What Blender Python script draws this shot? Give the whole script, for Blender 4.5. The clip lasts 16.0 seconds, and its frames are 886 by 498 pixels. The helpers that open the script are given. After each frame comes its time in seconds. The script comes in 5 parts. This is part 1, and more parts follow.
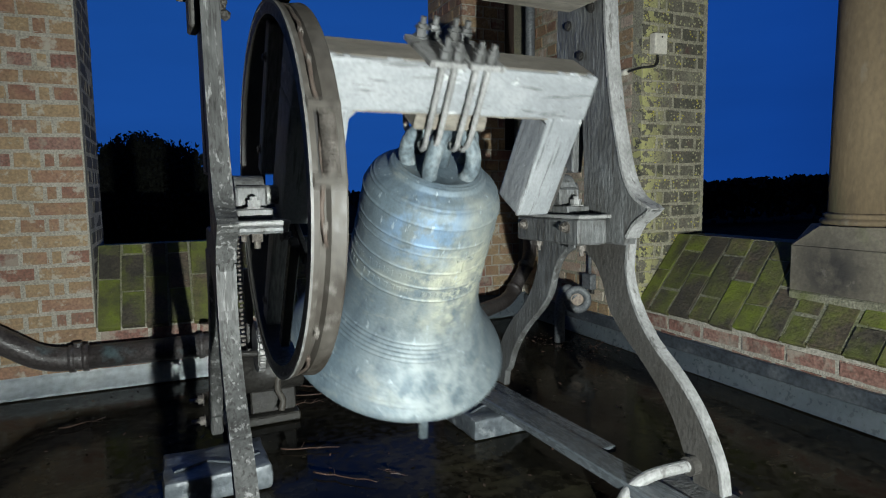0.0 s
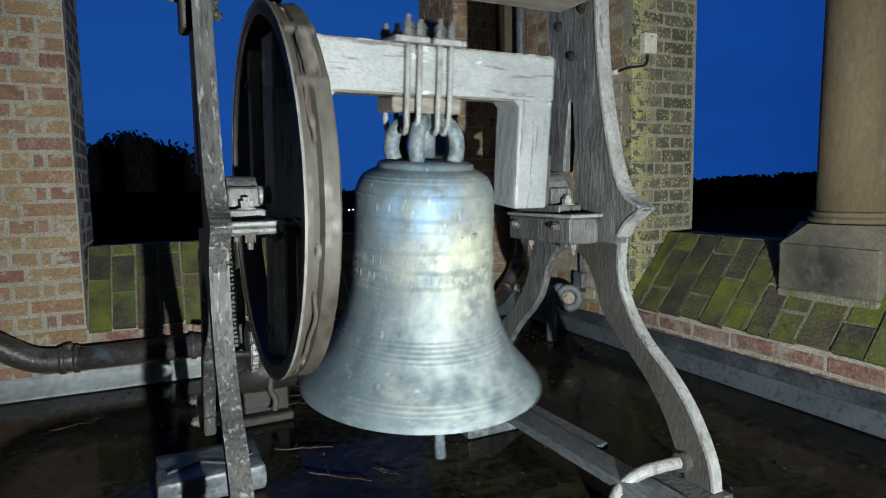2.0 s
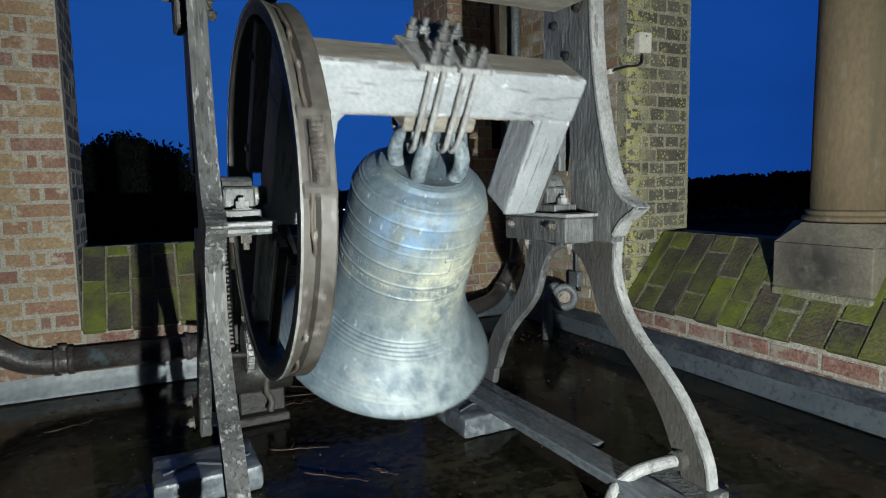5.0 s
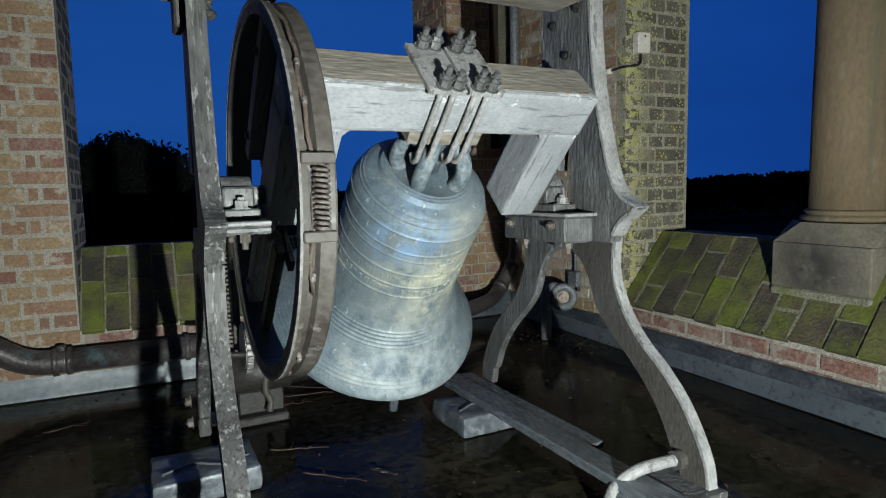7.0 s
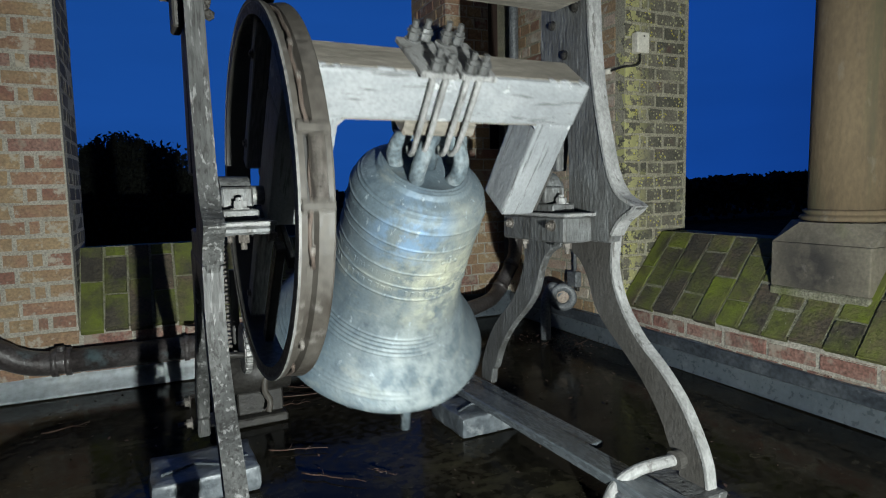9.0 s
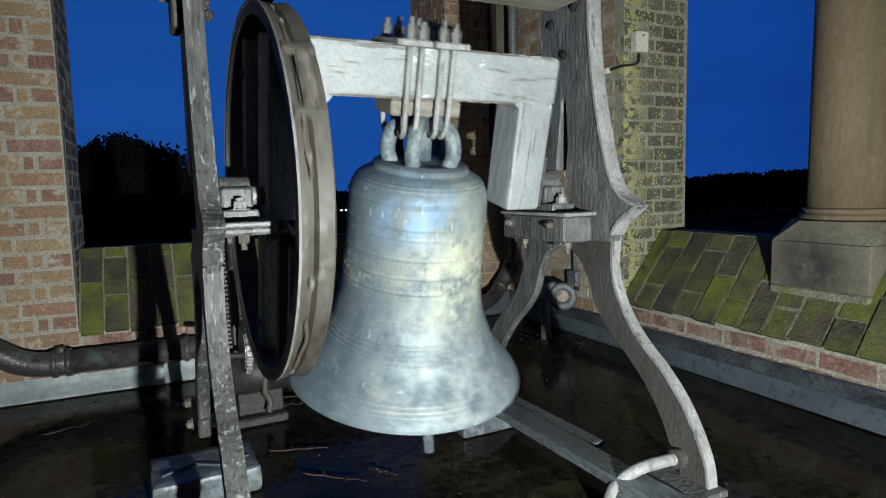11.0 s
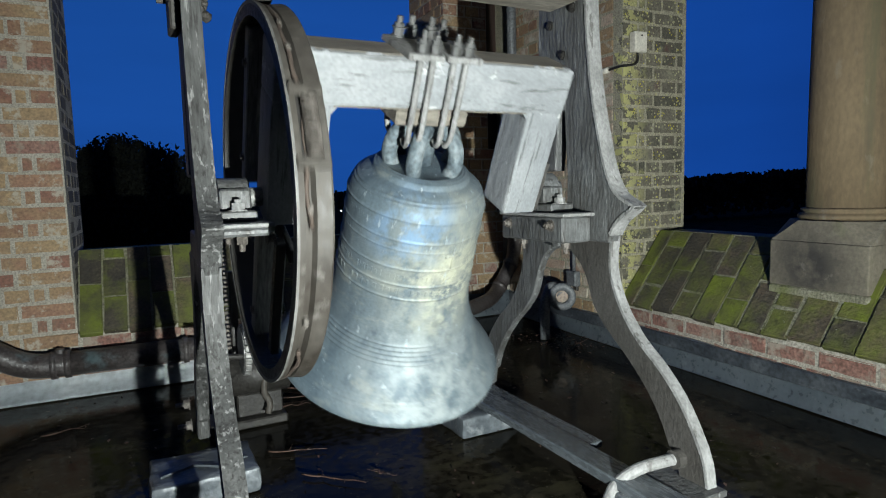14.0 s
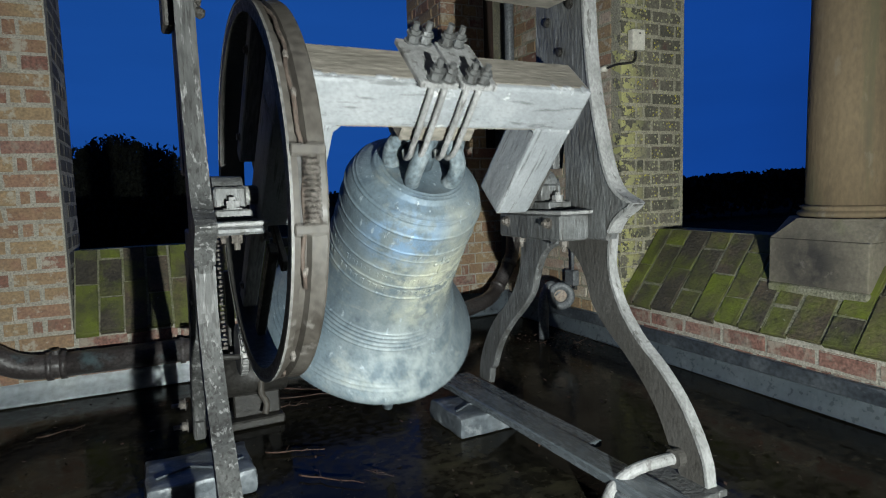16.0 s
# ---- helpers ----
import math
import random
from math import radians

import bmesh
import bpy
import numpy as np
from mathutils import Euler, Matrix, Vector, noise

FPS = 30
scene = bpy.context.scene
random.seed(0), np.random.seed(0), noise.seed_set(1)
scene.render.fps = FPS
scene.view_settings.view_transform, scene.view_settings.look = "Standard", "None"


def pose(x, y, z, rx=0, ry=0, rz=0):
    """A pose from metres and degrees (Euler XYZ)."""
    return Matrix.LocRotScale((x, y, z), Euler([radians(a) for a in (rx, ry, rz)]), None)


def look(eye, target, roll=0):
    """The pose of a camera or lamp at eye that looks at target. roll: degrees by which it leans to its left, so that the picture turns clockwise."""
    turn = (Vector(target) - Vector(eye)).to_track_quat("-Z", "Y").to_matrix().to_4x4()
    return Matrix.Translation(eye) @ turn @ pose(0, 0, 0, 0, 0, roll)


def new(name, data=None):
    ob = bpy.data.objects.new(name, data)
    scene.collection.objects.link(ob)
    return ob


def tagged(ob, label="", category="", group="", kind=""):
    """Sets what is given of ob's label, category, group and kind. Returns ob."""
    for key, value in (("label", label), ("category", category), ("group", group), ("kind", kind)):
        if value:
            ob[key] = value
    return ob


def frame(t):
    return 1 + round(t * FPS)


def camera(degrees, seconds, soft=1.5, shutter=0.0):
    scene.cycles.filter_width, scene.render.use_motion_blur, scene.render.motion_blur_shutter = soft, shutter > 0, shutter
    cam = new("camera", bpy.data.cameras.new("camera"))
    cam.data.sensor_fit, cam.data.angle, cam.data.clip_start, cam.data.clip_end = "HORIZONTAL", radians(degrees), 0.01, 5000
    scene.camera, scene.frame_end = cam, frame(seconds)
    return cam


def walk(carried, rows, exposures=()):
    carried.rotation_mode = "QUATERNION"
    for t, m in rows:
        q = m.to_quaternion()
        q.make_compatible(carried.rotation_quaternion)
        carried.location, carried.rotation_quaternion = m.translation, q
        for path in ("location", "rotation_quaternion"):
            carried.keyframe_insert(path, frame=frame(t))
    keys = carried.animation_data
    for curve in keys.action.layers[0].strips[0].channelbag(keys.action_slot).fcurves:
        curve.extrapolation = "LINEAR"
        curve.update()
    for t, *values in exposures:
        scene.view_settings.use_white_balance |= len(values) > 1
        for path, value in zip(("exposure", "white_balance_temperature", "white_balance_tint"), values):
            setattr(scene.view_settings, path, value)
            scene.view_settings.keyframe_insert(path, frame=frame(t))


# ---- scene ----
DEG = 71.97
cam = camera(DEG, 16.0, 1.1, 0.5)
walk(cam, [
    (0.0, pose(0.0100, 0.0029, 0.9281, 84.391, 0.853, -23.794)),
    (0.5, pose(0.0085, 0.0019, 0.9286, 84.353, 0.923, -24.144)),
    (1.0, pose(0.0070, 0.0007, 0.9294, 84.318, 0.956, -24.342)),
    (1.5, pose(0.0060, 0.0010, 0.9287, 84.313, 0.985, -24.459)),
    (2.0, pose(0.0037, -0.0011, 0.9312, 84.271, 1.030, -24.625)),
    (2.5, pose(0.0027, -0.0017, 0.9308, 84.282, 1.090, -24.743)),
    (3.0, pose(0.0031, -0.0017, 0.9303, 84.291, 1.126, -24.817)),
    (3.5, pose(0.0021, -0.0020, 0.9304, 84.294, 1.144, -24.885)),
    (4.0, pose(0.0021, -0.0017, 0.9314, 84.261, 1.162, -24.949)),
    (6.5, pose(0.0001, 0.0003, 0.9304, 84.237, 1.192, -25.207)),
    (7.0, pose(0.0000, -0.0000, 0.9300, 84.245, 1.198, -25.207)),
    (7.5, pose(0.0001, -0.0010, 0.9299, 84.251, 1.204, -25.210)),
    (8.0, pose(0.0001, -0.0005, 0.9298, 84.259, 1.219, -25.268)),
    (8.5, pose(0.0006, -0.0004, 0.9296, 84.263, 1.215, -25.263)),
    (9.0, pose(0.0022, -0.0001, 0.9290, 84.275, 1.250, -25.249)),
    (11.5, pose(0.0001, 0.0011, 0.9301, 84.234, 1.448, -25.323)),
    (12.0, pose(-0.0007, 0.0009, 0.9306, 84.226, 1.441, -25.332)),
    (12.5, pose(-0.0008, 0.0009, 0.9308, 84.233, 1.425, -25.331)),
    (13.0, pose(0.0011, -0.0002, 0.9313, 84.234, 1.458, -25.336)),
    (13.5, pose(0.0014, 0.0001, 0.9314, 84.238, 1.503, -25.366)),
    (14.0, pose(0.0037, -0.0007, 0.9312, 84.260, 1.552, -25.354)),
    (14.5, pose(0.0169, 0.0032, 0.9270, 84.264, 1.619, -25.384)),
    (15.0, pose(0.0175, 0.0018, 0.9280, 84.268, 1.660, -25.384)),
    (15.5, pose(0.0139, 0.0035, 0.9280, 84.307, 1.722, -25.423)),
    (16.0, pose(0.0148, 0.0097, 0.9228, 84.306, 1.734, -25.460)),
], exposures=[(0, -0.15), (0.5, -0.15), (1, 0), (1.5, -0.15), (2, -0.15), (2.5, 0), (3, 0.03), (3.5, -0.2), (4, -0.2), (4.5, -0.1), (6, -0.05), (6.5, 0.05), (7, -0.2), (7.5, -0.2), (8, -0.02), (8.5, 0), (9, -0.15), (9.5, -0.1), (11, -0.1), (11.5, -0.08), (12, 0), (12.5, -0.15), (13, -0.2), (13.5, 0), (14, -0.05), (14.5, -0.15), (15, -0.2), (15.5, 0.03), (16, -0.15)])

# ---- world and light ----
world = bpy.data.worlds.new("dusk")
scene.world = world
world.use_nodes = True
wn, wl = world.node_tree.nodes, world.node_tree.links
wn.clear()
w_out, w_bg = wn.new("ShaderNodeOutputWorld"), wn.new("ShaderNodeBackground")
w_tc, w_dot, w_ramp = wn.new("ShaderNodeTexCoord"), wn.new("ShaderNodeVectorMath"), wn.new("ShaderNodeValToRGB")
w_noise, w_mix, w_map = wn.new("ShaderNodeTexNoise"), wn.new("ShaderNodeMixRGB"), wn.new("ShaderNodeMapping")
# the last glow of dusk stands low in the north-west; the sky darkens away from it
w_dot.operation, w_dot.inputs[1].default_value = "DOT_PRODUCT", (0.02, 0.985, 0.17)
stops = ((-1.0, (0.010, 0.015, 0.030)), (0.15, (0.006, 0.015, 0.05)), (0.40, (0.0042, 0.0335, 0.205)), (0.64, (0.0064, 0.064, 0.355)), (1.0, (0.0105, 0.083, 0.385)))
while len(w_ramp.color_ramp.elements) < len(stops):
    w_ramp.color_ramp.elements.new(0.5)
for e, (d, col) in zip(w_ramp.color_ramp.elements, stops):
    e.position, e.color = (d + 1) / 2, (*col, 1)
w_half = wn.new("ShaderNodeMath")
w_half.operation, w_half.inputs[1].default_value, w_half.inputs[2].default_value = "MULTIPLY_ADD", 0.5, 0.5
w_map.inputs["Scale"].default_value = (1.5, 1.5, 9.0)
w_noise.inputs["Scale"].default_value, w_noise.inputs["Detail"].default_value = 1.6, 3.0
w_mix.blend_type, w_mix.inputs[0].default_value = "MULTIPLY", 0.25
wl.new(w_tc.outputs["Generated"], w_dot.inputs[0])
wl.new(w_dot.outputs["Value"], w_half.inputs[0])
wl.new(w_half.outputs[0], w_ramp.inputs[0])
wl.new(w_tc.outputs["Generated"], w_map.inputs[0])
wl.new(w_map.outputs[0], w_noise.inputs["Vector"])
wl.new(w_ramp.outputs[0], w_mix.inputs[1])
wl.new(w_noise.outputs["Fac"], w_mix.inputs[2])
wl.new(w_mix.outputs[0], w_bg.inputs[0])
w_bg.inputs[1].default_value = 1.0
wl.new(w_bg.outputs[0], w_out.inputs[0])

# the hand torch that lights the roof, held low behind the camera
torch = bpy.data.lights.new("torch", "SPOT")
torch.energy, torch.color, torch.shadow_soft_size = 810, (0.93, 1.0, 0.965), 0.016
torch.spot_size, torch.spot_blend = radians(98), 1.0
torch_ob = new("torch", torch)
torch_ob.matrix_basis = look((0.31, -0.88, 0.535), (1.03, 2.0, 0.60))

# ---- materials ----


def material(name, colors, scale=8.0, detail=6.0, fine=60.0, fine_amount=0.25, rough=(0.5, 0.8), metal=0.0,
             bump=0.3, bump_scale=40.0, spec=0.4, stretch=(1, 1, 1), per_object=0.0, extra=None, coords="Object", spread=(0.3, 0.7)):
    """A surface of several colours mixed by a large noise, with fine grain, uneven gloss and relief."""
    m = bpy.data.materials.new(name)
    m.use_nodes = True
    n, l = m.node_tree.nodes, m.node_tree.links
    b = n["Principled BSDF"]
    tc, mp = n.new("ShaderNodeTexCoord"), n.new("ShaderNodeMapping")
    mp.inputs["Scale"].default_value = stretch
    l.new(tc.outputs[coords], mp.inputs[0])
    vec = mp.outputs[0]
    info = n.new("ShaderNodeObjectInfo")
    if per_object:
        add, mul = n.new("ShaderNodeVectorMath"), n.new("ShaderNodeMath")
        add.operation, mul.operation, mul.inputs[1].default_value = "ADD", "MULTIPLY", 37.0
        l.new(info.outputs["Random"], mul.inputs[0])
        l.new(vec, add.inputs[0])
        l.new(mul.outputs[0], add.inputs[1])
        vec = add.outputs[0]
    big = n.new("ShaderNodeTexNoise")
    big.inputs["Scale"].default_value, big.inputs["Detail"].default_value, big.inputs["Roughness"].default_value = scale, detail, 0.6
    l.new(vec, big.inputs["Vector"])
    fac = big.outputs["Fac"]
    if per_object:
        ma = n.new("ShaderNodeMath")
        ma.operation, ma.inputs[1].default_value = "MULTIPLY_ADD", per_object
        l.new(info.outputs["Random"], ma.inputs[0])
        sub = n.new("ShaderNodeMath")
        sub.operation, sub.inputs[1].default_value = "ADD", -per_object / 2
        l.new(fac, sub.inputs[0])
        l.new(sub.outputs[0], ma.inputs[2])
        fac = ma.outputs[0]
    ramp = n.new("ShaderNodeValToRGB")
    e = ramp.color_ramp.elements
    while len(e) < len(colors):
        e.new(0.5)
    for i, c in enumerate(colors):
        e[i].position = spread[0] + (spread[1] - spread[0]) * i / max(1, len(colors) - 1)
        e[i].color = (*c, 1)
    l.new(fac, ramp.inputs[0])
    grain = n.new("ShaderNodeTexNoise")
    grain.inputs["Scale"].default_value, grain.inputs["Detail"].default_value = fine, 5.0
    l.new(vec, grain.inputs["Vector"])
    shade, mix = n.new("ShaderNodeMapRange"), n.new("ShaderNodeMixRGB")
    shade.inputs["From Min"].default_value, shade.inputs["From Max"].default_value = 0.3, 0.7
    shade.inputs["To Min"].default_value, shade.inputs["To Max"].default_value = 1.0 - fine_amount * 1.6, 1.0 + fine_amount
    mix.blend_type, mix.inputs[0].default_value = "MULTIPLY", 1.0
    l.new(grain.outputs["Fac"], shade.inputs["Value"])
    l.new(ramp.outputs[0], mix.inputs[1])
    l.new(shade.outputs[0], mix.inputs[2])
    col = mix.outputs[0]
    if extra:
        col = extra(n, l, vec, col)
    l.new(col, b.inputs["Base Color"])
    gloss = n.new("ShaderNodeMapRange")
    gloss.inputs["From Min"].default_value, gloss.inputs["From Max"].default_value = 0.35, 0.65
    gloss.inputs["To Min"].default_value, gloss.inputs["To Max"].default_value = rough
    l.new(grain.outputs["Fac"], gloss.inputs["Value"])
    l.new(gloss.outputs[0], b.inputs["Roughness"])
    b.inputs["Metallic"].default_value, b.inputs["Specular IOR Level"].default_value = metal, spec
    if bump:
        rel, bp = n.new("ShaderNodeTexNoise"), n.new("ShaderNodeBump")
        rel.inputs["Scale"].default_value, rel.inputs["Detail"].default_value = bump_scale, 8.0
        bp.inputs["Strength"].default_value, bp.inputs["Distance"].default_value = bump, 0.01
        l.new(vec, rel.inputs["Vector"])
        l.new(rel.outputs["Fac"], bp.inputs["Height"])
        l.new(bp.outputs[0], b.inputs["Normal"])
    return m


def patches(color, scale, lo, hi, strength=1.0, stretch=(1, 1, 1), offset=0.0, detail=5.0):
    """Blotches of another colour, with an edge between lo and hi of a noise."""
    def add(n, l, vec, col):
        mp, no, mr, mx = n.new("ShaderNodeMapping"), n.new("ShaderNodeTexNoise"), n.new("ShaderNodeMapRange"), n.new("ShaderNodeMixRGB")
        mp.inputs["Scale"].default_value, mp.inputs["Location"].default_value = stretch, (offset, offset * 0.7, offset * 1.3)
        no.inputs["Scale"].default_value, no.inputs["Detail"].default_value, no.inputs["Roughness"].default_value = scale, detail, 0.65
        mr.inputs["From Min"].default_value, mr.inputs["From Max"].default_value, mr.inputs["To Max"].default_value = lo, hi, strength
        mx.inputs[2].default_value = (*color, 1)
        l.new(vec, mp.inputs[0])
        l.new(mp.outputs[0], no.inputs["Vector"])
        l.new(no.outputs["Fac"], mr.inputs["Value"])
        l.new(mr.outputs[0], mx.inputs[0])
        l.new(col, mx.inputs[1])
        return mx.outputs[0]
    return add


def dots(color, scale, size, gate, strength=0.9):
    """Round spots of lichen, where a slow noise lets them grow."""
    def add(n, l, vec, col):
        geo, vo, mr, no, th, mu, mx = (n.new(k) for k in ("ShaderNodeNewGeometry", "ShaderNodeTexVoronoi", "ShaderNodeMapRange", "ShaderNodeTexNoise", "ShaderNodeMapRange", "ShaderNodeMath", "ShaderNodeMixRGB"))
        vo.inputs["Scale"].default_value, no.inputs["Scale"].default_value = scale, scale * 0.22
        l.new(geo.outputs["Position"], vo.inputs["Vector"])
        l.new(geo.outputs["Position"], no.inputs["Vector"])
        mr.inputs["From Min"].default_value, mr.inputs["From Max"].default_value, mr.inputs["To Max"].default_value = size, size * 0.8, strength
        l.new(vo.outputs["Distance"], mr.inputs["Value"])
        th.inputs["From Min"].default_value, th.inputs["From Max"].default_value = gate, gate + 0.03
        l.new(no.outputs["Fac"], th.inputs["Value"])
        mu.operation, mx.inputs[2].default_value = "MULTIPLY", (*color, 1)
        l.new(mr.outputs[0], mu.inputs[0])
        l.new(th.outputs[0], mu.inputs[1])
        l.new(mu.outputs[0], mx.inputs[0])
        l.new(col, mx.inputs[1])
        return mx.outputs[0]
    return add


def chain(*steps):
    def add(n, l, vec, col):
        for s in steps:
            col = s(n, l, vec, col)
        return col
    return add


def local_patch(color, center, radius, scale, lo, hi, strength):
    """A patch of another colour round a place on the thing, broken up by a noise."""
    def add(n, l, vec, col):
        sub, ln, mr, no, th, mu, mx = (n.new(k) for k in ("ShaderNodeVectorMath", "ShaderNodeVectorMath", "ShaderNodeMapRange", "ShaderNodeTexNoise", "ShaderNodeMapRange", "ShaderNodeMath", "ShaderNodeMixRGB"))
        sub.operation, sub.inputs[1].default_value, ln.operation = "SUBTRACT", center, "LENGTH"
        l.new(vec, sub.inputs[0])
        l.new(sub.outputs[0], ln.inputs[0])
        mr.inputs["From Min"].default_value, mr.inputs["From Max"].default_value, mr.inputs["To Max"].default_value = radius, radius * 0.25, strength
        l.new(ln.outputs["Value"], mr.inputs["Value"])
        no.inputs["Scale"].default_value, no.inputs["Detail"].default_value, no.inputs["Roughness"].default_value = scale, 8.0, 0.65
        l.new(vec, no.inputs["Vector"])
        th.inputs["From Min"].default_value, th.inputs["From Max"].default_value = lo, hi
        l.new(no.outputs["Fac"], th.inputs["Value"])
        mu.operation, mx.inputs[2].default_value = "MULTIPLY", (*color, 1)
        l.new(mr.outputs[0], mu.inputs[0])
        l.new(th.outputs[0], mu.inputs[1])
        l.new(mu.outputs[0], mx.inputs[0])
        l.new(col, mx.inputs[1])
        return mx.outputs[0]
    return add


def smear(color, x0, x1, scale, lo, hi):
    """A growth that keeps to a strip of the wall between two places along x."""
    def add(n, l, vec, col):
        geo, sep, mr, no, th, mu, mx = (n.new(k) for k in ("ShaderNodeNewGeometry", "ShaderNodeSeparateXYZ", "ShaderNodeMapRange", "ShaderNodeTexNoise", "ShaderNodeMapRange", "ShaderNodeMath", "ShaderNodeMixRGB"))
        l.new(geo.outputs["Position"], sep.inputs[0])
        l.new(sep.outputs["X"], mr.inputs["Value"])
        mr.inputs["From Min"].default_value, mr.inputs["From Max"].default_value = x1, x0
        no.inputs["Scale"].default_value, no.inputs["Detail"].default_value, no.inputs["Roughness"].default_value = scale, 8.0, 0.7
        l.new(geo.outputs["Position"], no.inputs["Vector"])
        th.inputs["From Min"].default_value, th.inputs["From Max"].default_value = lo, hi
        l.new(no.outputs["Fac"], th.inputs["Value"])
        mu.operation = "MULTIPLY"
        l.new(mr.outputs[0], mu.inputs[0])
        l.new(th.outputs[0], mu.inputs[1])
        mx.inputs[2].default_value = (*color, 1)
        l.new(mu.outputs[0], mx.inputs[0])
        l.new(col, mx.inputs[1])
        return mx.outputs[0]
    return add


M_BRICK = material("mixed_brick", [(0.195, 0.100, 0.073), (0.235, 0.145, 0.09), (0.262, 0.18, 0.104), (0.285, 0.203, 0.117), (0.258, 0.172, 0.103), (0.25, 0.145, 0.096)], 5, 5, 90, 0.22,
                   (0.7, 0.95), bump=0.6, bump_scale=50, per_object=0.8, spread=(0.1, 0.9), extra=chain(patches((0.37, 0.345, 0.285), 13, 0.55, 0.63, 0.8, detail=8), patches((0.16, 0.11, 0.08), 9, 0.58, 0.72, 0.5, offset=6.0)))
M_BRICK_RED = material("red_brick", [(0.165, 0.080, 0.062), (0.205, 0.108, 0.085), (0.24, 0.148, 0.118)], 6, 5, 90, 0.3, (0.7, 0.95), bump=0.8, bump_scale=45,
                       per_object=0.6, spread=(0.2, 0.8), extra=chain(patches((0.27, 0.24, 0.195), 11, 0.48, 0.60, 0.8, detail=8), patches((0.09, 0.07, 0.058), 8, 0.56, 0.7, 0.6, offset=5.0)))
M_BRICK_LICHEN = material("lichen_brick", [(0.075, 0.072, 0.056), (0.12, 0.11, 0.085), (0.165, 0.15, 0.115)], 8, 5, 100, 0.3, (0.75, 0.95), bump=0.6, bump_scale=70, per_object=0.5, spread=(0.2, 0.8),
                          extra=chain(patches((0.25, 0.245, 0.17), 14, 0.56, 0.68, 0.6, offset=3.0, detail=8), patches((0.10, 0.045, 0.04), 7, 0.60, 0.72, 0.6, offset=9.0), dots((0.36, 0.35, 0.20), 46.0, 0.30, 0.46), dots((0.42, 0.37, 0.05), 60.0, 0.34, 0.56),
                                      smear((0.40, 0.385, 0.16), 2.36, 2.56, 17.0, 0.485, 0.505)))

M_BRICK_PALE = material("pale_washed_brick", [(0.27, 0.19, 0.145), (0.35, 0.28, 0.21), (0.40, 0.33, 0.255), (0.36, 0.25, 0.19)], 6, 5, 90, 0.25, (0.7, 0.95), bump=0.6, bump_scale=70,
                        per_object=0.7, spread=(0.15, 0.85), extra=patches((0.48, 0.45, 0.38), 15, 0.5, 0.66, 0.7))
M_BRICK_DARK = material("dark_grey_brick", [(0.045, 0.042, 0.036), (0.075, 0.068, 0.056), (0.11, 0.095, 0.075)], 8, 5, 100, 0.3, (0.75, 0.95), bump=0.6, bump_scale=60, per_object=0.5, spread=(0.2, 0.8))
M_MORTAR = material("mortar", [(0.27, 0.255, 0.21), (0.37, 0.345, 0.295)], 9, 6, 120, 0.25, (0.85, 1.0), bump=0.8, bump_scale=90, coords="Object")
M_MORTAR_DARK = material("weathered_mortar", [(0.24, 0.225, 0.165), (0.34, 0.315, 0.24)], 9, 6, 120, 0.3, (0.85, 1.0), bump=0.8, bump_scale=90,
                         extra=patches((0.42, 0.40, 0.18), 24, 0.60, 0.66, 0.6))
M_COPING = material("mossy_coping_brick", [(0.040, 0.036, 0.029), (0.070, 0.060, 0.042), (0.105, 0.078, 0.055)], 7, 6, 80, 0.35, (0.6, 0.95), bump=0.7, bump_scale=60,
                    per_object=0.4, spread=(0.25, 0.75), extra=chain(patches((0.135, 0.165, 0.018), 2.6, 0.44, 0.66, 0.95, detail=7), patches((0.045, 0.042, 0.022), 9, 0.54, 0.68, 0.75, offset=8.0, detail=8), patches((0.45, 0.45, 0.4), 60, 0.69, 0.72, 0.7)))
M_JOINT_COPING = material("mossy_joint", [(0.15, 0.145, 0.095), (0.25, 0.24, 0.18)], 9, 6, 120, 0.3, (0.85, 1.0), bump=0.8, bump_scale=90,
                          extra=patches((0.10, 0.12, 0.02), 3, 0.48, 0.62, 0.7))
M_STONE = material("weathered_stone", [(0.125, 0.092, 0.056), (0.175, 0.13, 0.078), (0.215, 0.16, 0.097)], 2.0, 8, 70, 0.12, (0.8, 0.95), bump=0.3, bump_scale=45, stretch=(1, 1, 0.45),
                   extra=chain(patches((0.105, 0.105, 0.06), 4, 0.50, 0.64, 0.7, stretch=(1.6, 1.6, 0.25)), patches((0.055, 0.050, 0.044), 3.2, 0.54, 0.70, 0.75, offset=3.0, stretch=(1.5, 1.5, 0.3)), patches((0.24, 0.21, 0.165), 12, 0.6, 0.7, 0.5, offset=9.0, detail=9)))
M_PLINTH = material("grey_plinth_stone", [(0.13, 0.115, 0.088), (0.175, 0.155, 0.118), (0.22, 0.195, 0.15)], 4, 8, 70, 0.15, (0.8, 0.95), bump=0.4, bump_scale=45,
                    extra=chain(patches((0.12, 0.13, 0.055), 3.5, 0.54, 0.68, 0.6), local_patch((0.030, 0.028, 0.027), (-0.215, 0.03, 0.16), 0.24, 6.0, 0.22, 0.50, 0.95), patches((0.07, 0.062, 0.05), 5, 0.52, 0.66, 0.6, offset=13.0, detail=8), patches((0.30, 0.28, 0.24), 9, 0.6, 0.7, 0.45, offset=9.0)))
M_LEAD = material("lead_sheet", [(0.115, 0.14, 0.165), (0.15, 0.18, 0.205), (0.19, 0.22, 0.245)], 4, 6, 40, 0.08, (0.25, 0.45), metal=0.15, bump=0.15, bump_scale=9,
                  extra=patches((0.29, 0.31, 0.32), 16, 0.60, 0.72, 0.4, offset=4.0))
